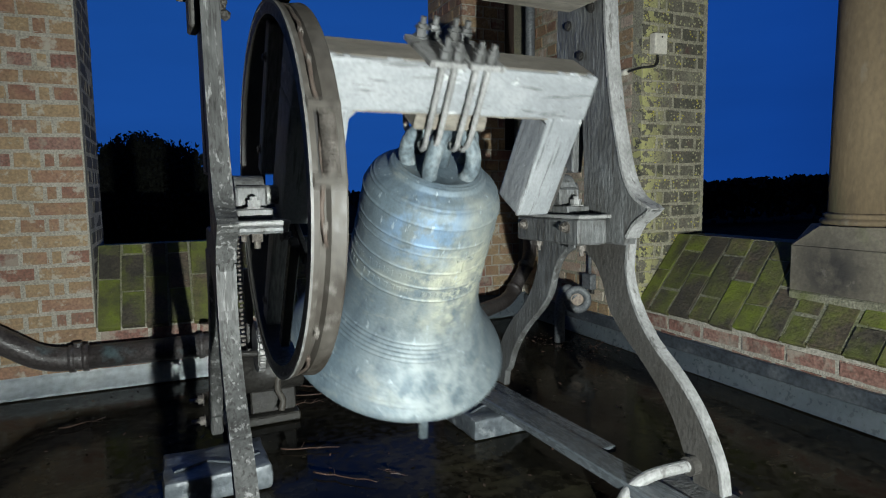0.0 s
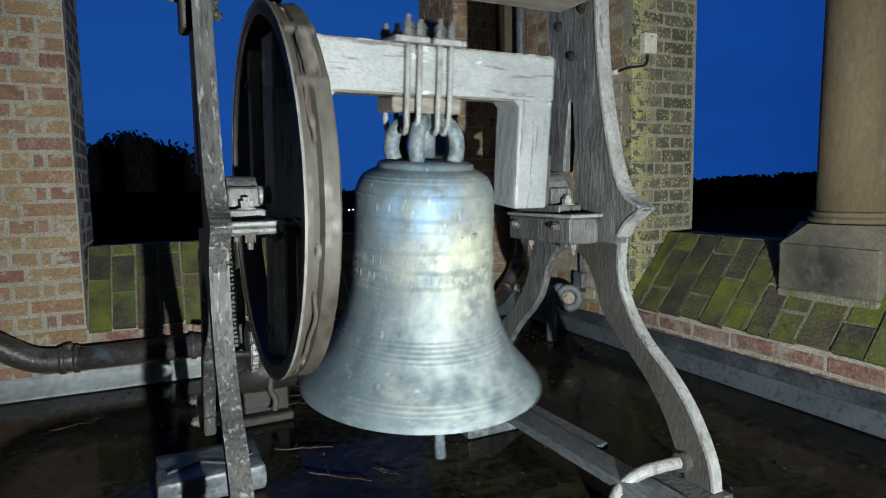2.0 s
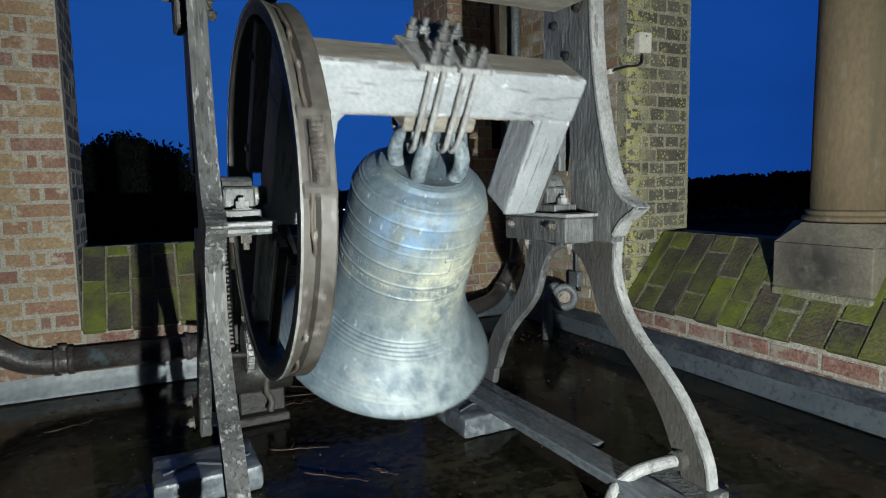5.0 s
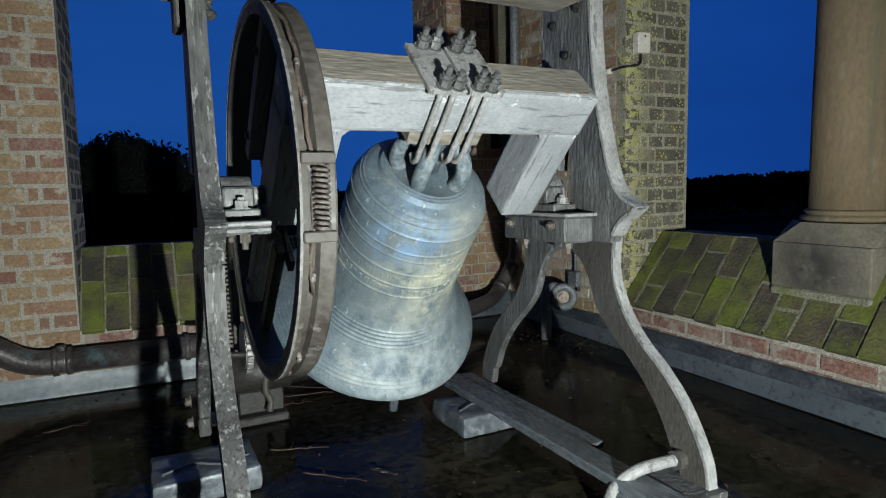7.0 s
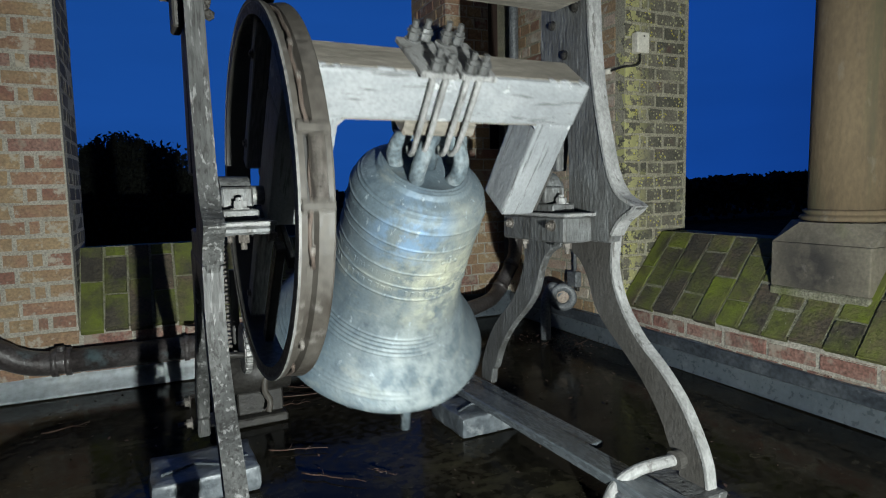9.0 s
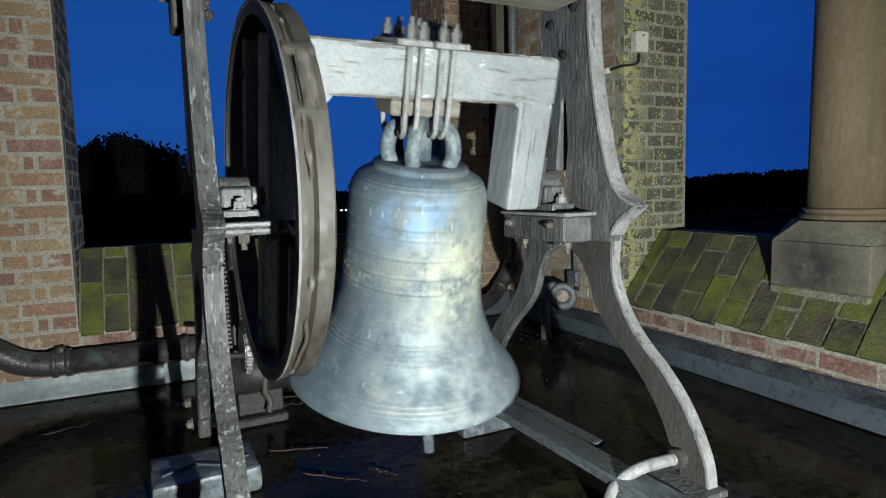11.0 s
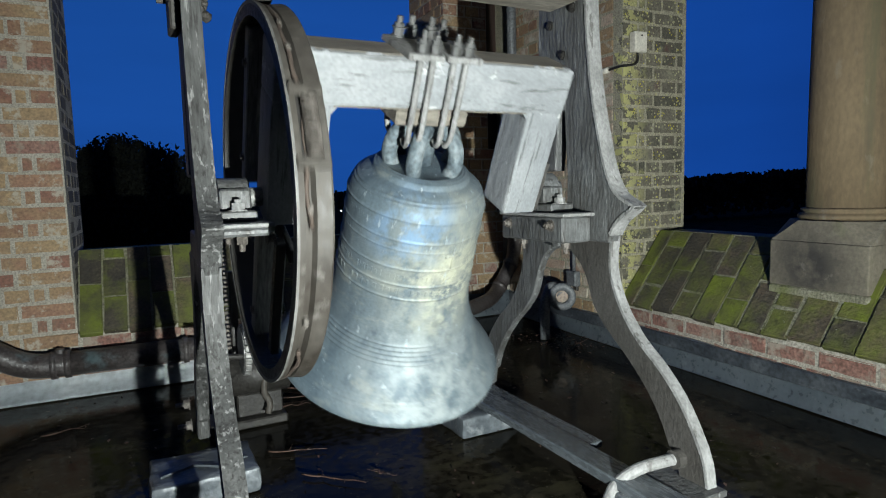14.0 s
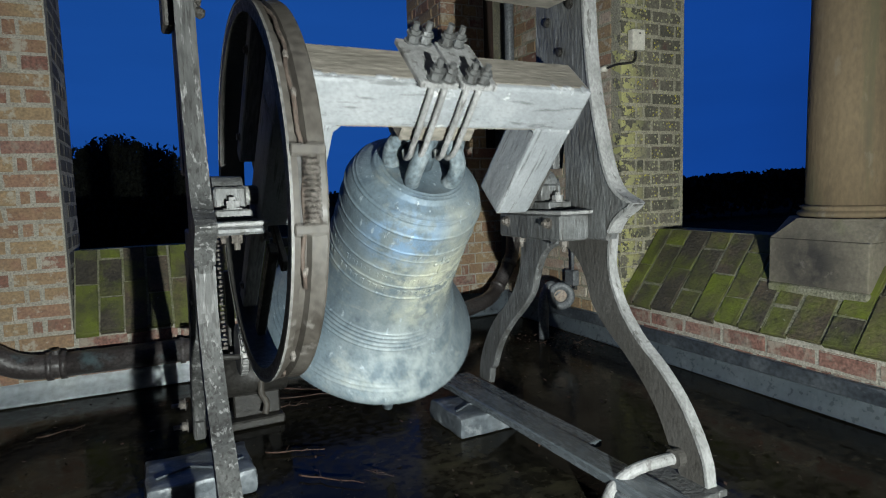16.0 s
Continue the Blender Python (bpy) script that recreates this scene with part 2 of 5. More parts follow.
M_LEAD_PAD = material("crumpled_lead", [(0.055, 0.064, 0.074), (0.09, 0.103, 0.115), (0.145, 0.16, 0.172)], 9, 8, 50, 0.2, (0.28, 0.5), metal=0.15, bump=0.9, bump_scale=13,
                      extra=patches((0.27, 0.285, 0.295), 16, 0.58, 0.68, 0.5, offset=4.0, detail=8))
M_LEAD_DARK = material("dark_lead", [(0.03, 0.036, 0.044), (0.05, 0.058, 0.068), (0.085, 0.095, 0.105)], 7, 7, 50, 0.3, (0.3, 0.55), metal=0.15, bump=0.3, bump_scale=18,
                       extra=patches((0.20, 0.21, 0.215), 18, 0.62, 0.72, 0.5, offset=2.0, stretch=(1, 0.4, 1)))
M_WET_STEEL = material("wet_steel", [(0.068, 0.080, 0.090), (0.098, 0.112, 0.124), (0.145, 0.162, 0.180)], 4, 8, 50, 0.12, (0.18, 0.36), metal=0.3, bump=0.2, bump_scale=20,
                       stretch=(2, 0.5, 2), extra=patches((0.15, 0.155, 0.155), 14, 0.60, 0.70, 0.5, offset=2.0, detail=9))
M_LEAD_PALE = material("pale_lead_sheet", [(0.40, 0.455, 0.49), (0.52, 0.57, 0.60), (0.64, 0.68, 0.70)], 4, 7, 40, 0.12, (0.4, 0.65), metal=0.05, bump=0.2, bump_scale=14)
M_ROOF = material("wet_roof", [(0.007, 0.0062, 0.0045), (0.016, 0.0142, 0.0098), (0.031, 0.0268, 0.0175)], 1.7, 9, 30, 0.45, (0.03, 0.24), bump=0.06, bump_scale=7,
                  spec=0.07, extra=chain(patches((0.050, 0.046, 0.028), 2.6, 0.52, 0.70, 0.8, detail=9, stretch=(1, 2.4, 1)), patches((0.004, 0.004, 0.004), 1.9, 0.50, 0.62, 0.8, offset=4.0, detail=7), patches((0.085, 0.075, 0.05), 46, 0.65, 0.70, 0.6, offset=6.0)))
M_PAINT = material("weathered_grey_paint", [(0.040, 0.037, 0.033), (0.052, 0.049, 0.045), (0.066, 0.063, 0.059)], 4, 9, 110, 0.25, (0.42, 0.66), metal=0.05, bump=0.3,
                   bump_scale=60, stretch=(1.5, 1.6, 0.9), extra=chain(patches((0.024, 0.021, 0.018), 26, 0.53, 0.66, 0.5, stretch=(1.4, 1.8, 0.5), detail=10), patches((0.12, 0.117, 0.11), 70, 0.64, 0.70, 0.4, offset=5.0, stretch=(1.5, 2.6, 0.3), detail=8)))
M_BOARD = material("bare_tan_board", [(0.13, 0.118, 0.098), (0.19, 0.172, 0.145), (0.25, 0.23, 0.20)], 5, 8, 60, 0.25, (0.6, 0.85), bump=0.4, bump_scale=40, stretch=(0.4, 2, 2))
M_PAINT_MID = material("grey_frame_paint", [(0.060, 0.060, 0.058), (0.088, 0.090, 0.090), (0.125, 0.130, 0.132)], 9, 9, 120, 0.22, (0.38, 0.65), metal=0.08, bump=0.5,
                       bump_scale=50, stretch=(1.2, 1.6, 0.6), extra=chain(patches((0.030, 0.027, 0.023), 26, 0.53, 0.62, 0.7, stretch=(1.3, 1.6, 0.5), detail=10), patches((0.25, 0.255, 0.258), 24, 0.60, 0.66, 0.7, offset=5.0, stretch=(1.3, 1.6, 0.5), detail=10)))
# pale worn paint; on the frame's edges the paleness also holds their light
M_PAINT_EDGE = material("pale_worn_paint_lit_edge", [(0.15, 0.15, 0.147), (0.21, 0.21, 0.207), (0.27, 0.27, 0.268)], 10, 9, 100, 0.2, (0.42, 0.7), bump=0.5, bump_scale=50,
                        stretch=(1.3, 1.3, 0.8), extra=patches((0.055, 0.051, 0.046), 22, 0.58, 0.63, 0.75, stretch=(1.4, 1.4, 0.5), detail=10))
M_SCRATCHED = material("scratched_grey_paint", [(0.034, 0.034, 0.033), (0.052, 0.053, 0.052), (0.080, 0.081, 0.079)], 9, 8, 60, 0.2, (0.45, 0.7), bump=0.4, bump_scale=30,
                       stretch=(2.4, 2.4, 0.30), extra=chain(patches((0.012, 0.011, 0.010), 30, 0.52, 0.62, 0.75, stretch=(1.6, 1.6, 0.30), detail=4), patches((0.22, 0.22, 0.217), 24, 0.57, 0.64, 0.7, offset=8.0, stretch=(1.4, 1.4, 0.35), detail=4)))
M_HEADSTOCK = material("pale_painted_timber", [(0.18, 0.19, 0.202), (0.225, 0.237, 0.247), (0.27, 0.28, 0.29)], 7, 8, 110, 0.12, (0.4, 0.7), bump=0.5, bump_scale=22,
                       stretch=(0.8, 1.3, 1.3), extra=chain(patches((0.06, 0.06, 0.06), 26, 0.58, 0.63, 0.65, stretch=(0.25, 1.6, 1.6)), patches((0.48, 0.49, 0.49), 9, 0.62, 0.66, 0.8, offset=2.0)))
M_ARM = material("pale_painted_arm", [(0.18, 0.19, 0.202), (0.225, 0.237, 0.247), (0.27, 0.28, 0.29)], 7, 8, 110, 0.12, (0.4, 0.7), bump=0.5, bump_scale=22,
                 stretch=(1.3, 1.3, 0.8), extra=chain(patches((0.06, 0.06, 0.06), 26, 0.58, 0.63, 0.65, stretch=(1.6, 1.6, 0.2)), patches((0.48, 0.49, 0.49), 9, 0.63, 0.67, 0.8, offset=4.0)))
M_STEEL = material("dull_steel", [(0.15, 0.15, 0.15), (0.25, 0.25, 0.245), (0.33, 0.325, 0.31)], 20, 5, 120, 0.3, (0.35, 0.6), metal=0.4, bump=0.3, bump_scale=90)
M_RUST = material("rusty_bolt", [(0.05, 0.043, 0.037), (0.10, 0.088, 0.077), (0.17, 0.155, 0.14)], 30, 5, 120, 0.3, (0.5, 0.8), metal=0.2, bump=0.5, bump_scale=120)
M_WOOD = material("weathered_wheel_wood", [(0.038, 0.032, 0.026), (0.056, 0.050, 0.043), (0.076, 0.070, 0.062)], 4, 9, 60, 0.22, (0.45, 0.7), bump=0.3, bump_scale=24, spec=0.3,
                  extra=chain(patches((0.018, 0.014, 0.011), 6, 0.56, 0.66, 0.7), patches((0.17, 0.16, 0.148), 11, 0.62, 0.68, 0.6, offset=3.0)))
M_RIM_EDGE = material("worn_rim_edge", [(0.07, 0.066, 0.06), (0.13, 0.127, 0.12), (0.22, 0.218, 0.21)], 6, 8, 70, 0.3, (0.5, 0.75), bump=0.4, bump_scale=40)
M_SPOKE = material("grey_spoke_wood", [(0.13, 0.128, 0.12), (0.20, 0.197, 0.187), (0.28, 0.272, 0.255)], 7, 9, 80, 0.3, (0.5, 0.75), bump=0.4, bump_scale=40, stretch=(2, 2, 0.3),
                   extra=patches((0.05, 0.047, 0.043), 22, 0.56, 0.64, 0.7, stretch=(1.5, 1.5, 0.3), detail=9))
M_DARK = material("dull_black", [(0.012, 0.011, 0.010), (0.03, 0.028, 0.025)], 12, 6, 80, 0.3, (0.4, 0.7), bump=0.3, bump_scale=50)
# pale front: real deposits plus the torch's sheen, both put into the colour
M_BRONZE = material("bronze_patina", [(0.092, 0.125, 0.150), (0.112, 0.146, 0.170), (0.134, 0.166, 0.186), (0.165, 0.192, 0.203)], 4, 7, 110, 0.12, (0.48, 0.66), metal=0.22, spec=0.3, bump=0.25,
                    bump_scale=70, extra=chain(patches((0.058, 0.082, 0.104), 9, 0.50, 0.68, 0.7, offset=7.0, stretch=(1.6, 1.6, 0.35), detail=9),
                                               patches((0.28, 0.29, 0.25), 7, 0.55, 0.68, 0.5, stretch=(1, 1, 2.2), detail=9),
                                               local_patch((0.38, 0.385, 0.31), (0.05, -0.215, -0.17), 0.27, 11.0, 0.36, 0.56, 0.80), local_patch((0.46, 0.465, 0.36), (0.07, -0.215, -0.22), 0.20, 30.0, 0.47, 0.60, 0.85),
                                               local_patch((0.37, 0.41, 0.405), (0.03, -0.33, -0.51), 0.34, 13.0, 0.40, 0.60, 0.65), local_patch((0.16, 0.27, 0.42), (-0.10, -0.19, -0.02), 0.16, 16.0, 0.45, 0.60, 0.75),
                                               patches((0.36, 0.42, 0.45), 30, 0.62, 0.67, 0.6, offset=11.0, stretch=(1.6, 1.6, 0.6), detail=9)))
M_VERDIGRIS = material("verdigris_inside", [(0.095, 0.152, 0.163), (0.138, 0.205, 0.215), (0.215, 0.285, 0.288)], 3.2, 8, 40, 0.15, (0.34, 0.55), bump=0.25, bump_scale=30,
                       extra=chain(patches((0.30, 0.245, 0.19), 3.4, 0.56, 0.72, 0.6), patches((0.10, 0.20, 0.225), 8, 0.54, 0.68, 0.6, offset=4.0), patches((0.50, 0.58, 0.57), 9, 0.60, 0.70, 0.6, offset=9.0)))
M_CLAPPER = material("clapper_iron", [(0.20, 0.135, 0.095), (0.25, 0.19, 0.145), (0.27, 0.235, 0.20)], 10, 6, 80, 0.25, (0.4, 0.6), bump=0.3, bump_scale=60)
M_ROPE = material("dark_brown_rope", [(0.045, 0.032, 0.025), (0.075, 0.056, 0.045), (0.105, 0.083, 0.069)], 14, 6, 90, 0.3, (0.6, 0.85), bump=0.5, bump_scale=90)
M_CANON = material("canon_bronze", [(0.07, 0.095, 0.115), (0.125, 0.155, 0.172), (0.23, 0.25, 0.255)], 12, 6, 80, 0.3, (0.5, 0.75), metal=0.15, bump=0.4, bump_scale=50)
M_PIPE = material("brown_iron_pipe", [(0.035, 0.029, 0.028), (0.055, 0.048, 0.047), (0.075, 0.07, 0.07)], 9, 6, 80, 0.3, (0.3, 0.5), bump=0.3, bump_scale=60,
                  extra=chain(patches((0.10, 0.155, 0.17), 5, 0.55, 0.66, 0.6), patches((0.03, 0.02, 0.018), 12, 0.58, 0.7, 0.6, offset=3.0)))
M_PIPE_GREY = material("grey_lead_pipe", [(0.09, 0.097, 0.105), (0.15, 0.16, 0.168)], 9, 6, 80, 0.3, (0.4, 0.6), metal=0.1, bump=0.2, bump_scale=60)
M_PLASTIC = material("aged_white_plastic", [(0.50, 0.47, 0.40), (0.62, 0.59, 0.52)], 9, 6, 80, 0.12, (0.4, 0.55), bump=0.1, bump_scale=60)
M_RECESS = material("dark_brown_recess", [(0.018, 0.010, 0.008), (0.035, 0.018, 0.013)], 6, 6, 60, 0.3, (0.5, 0.7), bump=0.3, bump_scale=40, stretch=(3, 3, 0.4))
M_TWIG = material("dead_twig", [(0.032, 0.016, 0.011), (0.075, 0.042, 0.03)], 20, 5, 90, 0.3, (0.35, 0.7), bump=0.3, bump_scale=90)
M_LEAF = material("dark_leaves", [(0.035, 0.040, 0.032), (0.055, 0.060, 0.047)], 3, 4, 30, 0.2, (0.8, 0.95), bump=0, spec=0.05)
M_BARK = material("bark", [(0.05, 0.04, 0.03), (0.09, 0.07, 0.05)], 6, 6, 40, 0.3, (0.8, 0.95), bump=0.6, bump_scale=20)
M_GROUND = material("dark_fields", [(0.020, 0.023, 0.017), (0.030, 0.033, 0.024), (0.040, 0.041, 0.031)], 0.02, 6, 0.6, 0.3, (0.95, 1.0), bump=0, spec=0.0)
M_GLOW = bpy.data.materials.new("far_lamp_glow")
M_GLOW.use_nodes = True
M_GLOW.node_tree.nodes["Principled BSDF"].inputs["Emission Color"].default_value = (1.0, 0.95, 0.85, 1)
M_GLOW.node_tree.nodes["Principled BSDF"].inputs["Emission Strength"].default_value = 25.0

# ---- mesh helpers ----


def mesh_of(name, bm, mat, smooth=False):
    me = bpy.data.meshes.new(name)
    bmesh.ops.recalc_face_normals(bm, faces=bm.faces)
    bm.to_mesh(me)
    bm.free()
    for p in me.polygons:
        p.use_smooth = smooth
    for m in (mat if isinstance(mat, (list, tuple)) else [mat]):
        me.materials.append(m)
    return me


def part(name, bm, mat, parent, label="", smooth=False):
    ob = new(name, mesh_of(name, bm, mat, smooth))
    ob.parent = parent
    if label:
        tagged(ob, label)
    return ob


def thing(name, m, label, category, group="", kind=""):
    ob = new(name)
    ob.empty_display_size = 0.05
    ob.matrix_basis = m
    return tagged(ob, label, category, group, kind)


def add_box(bm, lo, hi, bevel=0.0, m=None, segments=1):
    lo, hi = Vector(lo), Vector(hi)
    r = bmesh.ops.create_cube(bm, size=1.0, matrix=Matrix.Translation((lo + hi) / 2) @ Matrix.Diagonal((*(hi - lo), 1)))
    vs = r["verts"]
    if bevel:
        es = list({e for v in vs for e in v.link_edges})
        r2 = bmesh.ops.bevel(bm, geom=es, offset=bevel, segments=segments, affect="EDGES", profile=0.6)
        vs = list({v for f in r2["faces"] for v in f.verts} | {v for v in vs if v.is_valid})
    if m is not None:
        bmesh.ops.transform(bm, matrix=m, verts=vs)
    return bm


def box(lo, hi, bevel=0.0, m=None, segments=1):
    return add_box(bmesh.new(), lo, hi, bevel, m, segments)


def add_rod(bm, a, b, r, n=12, r2=None):
    a, b = Vector(a), Vector(b)
    q = (b - a).to_track_quat("Z", "Y").to_matrix().to_4x4()
    bmesh.ops.create_cone(bm, cap_ends=True, segments=n, radius1=r, radius2=r if r2 is None else r2, depth=(b - a).length,
                          matrix=Matrix.Translation((a + b) / 2) @ q)
    return bm


def rod(a, b, r, n=12, r2=None):
    return add_rod(bmesh.new(), a, b, r, n, r2)


def lathe(profile, n=64, axis="Z", close=False):
    """Turns a list of (radius, height) round the z axis (or x)."""
    bm = bmesh.new()
    rings = []
    for r, h in profile:
        ring = []
        for k in range(n):
            a = 2 * math.pi * k / n
            ring.append(bm.verts.new((r * math.cos(a), r * math.sin(a), h) if axis == "Z" else (h, r * math.cos(a), r * math.sin(a))))
        rings.append(ring)
    pairs = list(zip(rings, rings[1:])) + ([(rings[-1], rings[0])] if close else [])
    for p, q in pairs:
        for k in range(n):
            bm.faces.new((p[k], p[(k + 1) % n], q[(k + 1) % n], q[k]))
    if not close:
        for ring in (rings[0], rings[-1]):
            bm.faces.new(ring)
    return bm


def spline(pts, n=8):
    """Catmull-Rom through the points."""
    pts = [Vector(p) for p in pts]
    ext = [2 * pts[0] - pts[1]] + pts + [2 * pts[-1] - pts[-2]]
    out = []
    for i in range(1, len(ext) - 2):
        p0, p1, p2, p3 = ext[i - 1:i + 3]
        for k in range(n):
            t = k / n
            out.append(0.5 * ((2 * p1) + (p2 - p0) * t + (2 * p0 - 5 * p1 + 4 * p2 - p3) * t * t + (3 * p1 - p0 - 3 * p2 + p3) * t ** 3))
    return out + [pts[-1]]


def add_tube(bm, pts, r, n=12, cap=True, r_end=None):
    """A tube along the points."""
    pts = [Vector(p) for p in pts]
    rings, up = [], None
    for i, p in enumerate(pts):
        d = (pts[min(i + 1, len(pts) - 1)] - pts[max(i - 1, 0)]).normalized()
        if up is None:
            up = Vector((0, 0, 1)) if abs(d.z) < 0.9 else Vector((1, 0, 0))
        s = d.cross(up).normalized()
        up = s.cross(d).normalized()
        rr = r if r_end is None else r + (r_end - r) * i / (len(pts) - 1)
        rings.append([bm.verts.new(p + rr * (math.cos(2 * math.pi * k / n) * s + math.sin(2 * math.pi * k / n) * up)) for k in range(n)])
    for a, b in zip(rings, rings[1:]):
        for k in range(n):
            bm.faces.new((a[k], a[(k + 1) % n], b[(k + 1) % n], b[k]))
    if cap:
        bm.faces.new(rings[0])
        bm.faces.new(rings[-1])
    return bm


def tube(pts, r, n=12, cap=True, r_end=None):
    return add_tube(bmesh.new(), pts, r, n, cap, r_end)


def plate(outline, u0, u1, bevel=0.004):
    """A casting with an outline in (v, w), from u0 to u1 along the axle."""
    bm = bmesh.new()
    lo = [bm.verts.new((u0, v, w)) for v, w in outline]
    hi = [bm.verts.new((u1, v, w)) for v, w in outline]
    f0, f1 = bm.faces.new(lo), bm.faces.new(list(reversed(hi)))
    k = len(outline)
    for i in range(k):
        bm.faces.new((lo[i], hi[i], hi[(i + 1) % k], lo[(i + 1) % k]))
    bmesh.ops.recalc_face_normals(bm, faces=bm.faces)
    rim = list(f0.edges) + list(f1.edges)
    if bevel:
        bmesh.ops.bevel(bm, geom=rim, offset=bevel, segments=1, affect="EDGES")
    return bm


def hex_bolt(bm, base, axis, r=0.014, h=0.012, shank=0.0, shank_r=0.008):
    """A hexagon nut on its washer, with an end of the bolt."""
    base, axis = Vector(base), Vector(axis).normalized()
    add_rod(bm, base, base + axis * 0.003, r * 1.35, 14)
    add_rod(bm, base + axis * 0.003, base + axis * (h + 0.003), r, 6)
    if shank:
        add_rod(bm, base, base + axis * (h + shank), shank_r, 10)
    return bm

# ---- setting ----
XW, YB, YT, XT = 2.36, 3.32, 3.85, 1.86   # right wall, back wall, tower's back face, tower's inner corner
PIER_X, PIER_Y = -0.36, 2.65              # edge of the pier in the back wall, near face of the tower


def slab(name, lo, hi, mat, label, category, bevel=0.0):
    ob = new(name, mesh_of(name, box(lo, hi, bevel), mat))
    return tagged(ob, label, category, kind="structure")


def rough_grid(x0, x1, y0, y1, nx, ny, f):
    bm = bmesh.new()
    vs = [[bm.verts.new(f(x0 + (x1 - x0) * i / nx, y0 + (y1 - y0) * j / ny)) for j in range(ny + 1)] for i in range(nx + 1)]
    for i in range(nx):
        for j in range(ny):
            bm.faces.new((vs[i][j], vs[i + 1][j], vs[i + 1][j + 1], vs[i][j + 1]))
    return bm


def roof_z(x, y):
    return 0.006 * noise.noise((x * 1.3, y * 1.3, 0.3)) - 0.004


floor = new("floor", mesh_of("floor", rough_grid(-3.2, 2.42, -3.0, 3.95, 70, 84, lambda x, y: Vector((x, y, roof_z(x, y)))), M_ROOF, True))
tagged(floor, "wet black flat roof with puddles and debris", "roof", kind="structure")
slab("roof_deck", (-3.2, -3.0, -0.35), (3.0, 4.6, -0.02), M_MORTAR, "building under the flat roof", "building")
ground = new("ground", mesh_of("ground", rough_grid(-2500, 2500, -2500, 2500, 20, 20, lambda x, y: Vector((x, y, -9.5))), M_GROUND))
tagged(ground, "dark fields below the tower at night", "ground", kind="structure")
slab("tower_shaft", (-3.2, -3.0, -9.5), (3.0, 4.6, -0.36), M_BRICK_RED, "brick tower that carries the flat roof", "building")
# walls behind the camera close the roof
slab("wall_west", (-3.45, -3.0, -0.3), (-3.2, 4.6, 1.0), M_BRICK_RED, "brick parapet behind the viewer", "wall")
slab("wall_south", (-3.2, -3.25, -0.3), (3.0, -3.0, 1.0), M_BRICK_RED, "brick parapet behind the viewer", "wall")

wall_back = slab("wall_north", (-3.2, YB + 0.005, -0.2), (1.40, YB + 0.30, 0.285), M_MORTAR, "low brick parapet under a sloping mossy coping", "wall")
pier = slab("pier_1", (-1.3, YB + 0.004, -0.1), (PIER_X - 0.002, YB + 0.592, 3.0), M_MORTAR, "tall pier of mixed red and yellow brick", "pier")
tower = slab("wall_east", (XW + 0.005, PIER_Y + 0.005, -0.1), (2.832, 4.6, 3.4), M_MORTAR_DARK, "tall brick tower with lichen on its corner", "wall")
tower_back = slab("wall_tower", (XT + 0.008, YT + 0.008, -0.1), (2.20, 4.45, 3.4), M_MORTAR, "brick return of the tower", "wall")
# near-black slab set back in a gap of the tower wall
slab("recess_back", (2.19, YT + 0.16, 1.2), (XW + 0.02, YT + 0.3, 3.4), M_RECESS, "dark brown back of a narrow recess", "recess")
slab("wall_low", (2.201, YT + 0.009, -0.1), (XW + 0.007, YT + 0.3, 1.2), M_MORTAR, "foot of the tower wall", "wall")
wall_right = slab("parapet_east", (XW + 0.004, -3.0, -0.1), (XW + 0.34, PIER_Y, 0.27), M_MORTAR, "low brick parapet beside the roof", "wall")

# bricks: a few meshes shared by all
C = 0.075


def brick_mesh(name, length, mat, seed, height=0.0655, depth=0.07):
    rnd = random.Random(seed)
    bm = box((0, 0, 0), (length, depth, height), 0.0)
    for v in bm.verts:
        v.co += Vector((rnd.uniform(-1, 1), rnd.uniform(-0.5, 0.5), rnd.uniform(-1, 1))) * 0.0016
    front = [e for e in bm.edges if all(v.co.y < depth / 2 for v in e.verts)]
    bmesh.ops.bevel(bm, geom=front, offset=0.005, segments=2, affect="EDGES")
    for v in bm.verts:
        if v.co.y < depth / 2:
            v.co += Vector((rnd.uniform(-1, 1), rnd.uniform(-1, 1), rnd.uniform(-1, 1))) * 0.0014
    return mesh_of(name, bm, mat)


def brick_set(tag, mat):
    return {k: [brick_mesh("brick", ln, mat, hash_seed + i) for i in range(5)]
            for k, ln, hash_seed in (("s", 0.2155, 10 + tag * 100), ("h", 0.103, 30 + tag * 100), ("c", 0.048, 50 + tag * 100))}


SETS = {"mixed": brick_set(1, M_BRICK), "red": brick_set(2, M_BRICK_RED), "lichen": brick_set(3, M_BRICK_LICHEN), "pale": brick_set(4, M_BRICK_PALE), "dark": brick_set(5, M_BRICK_DARK)}
brick_rng = random.Random(5)


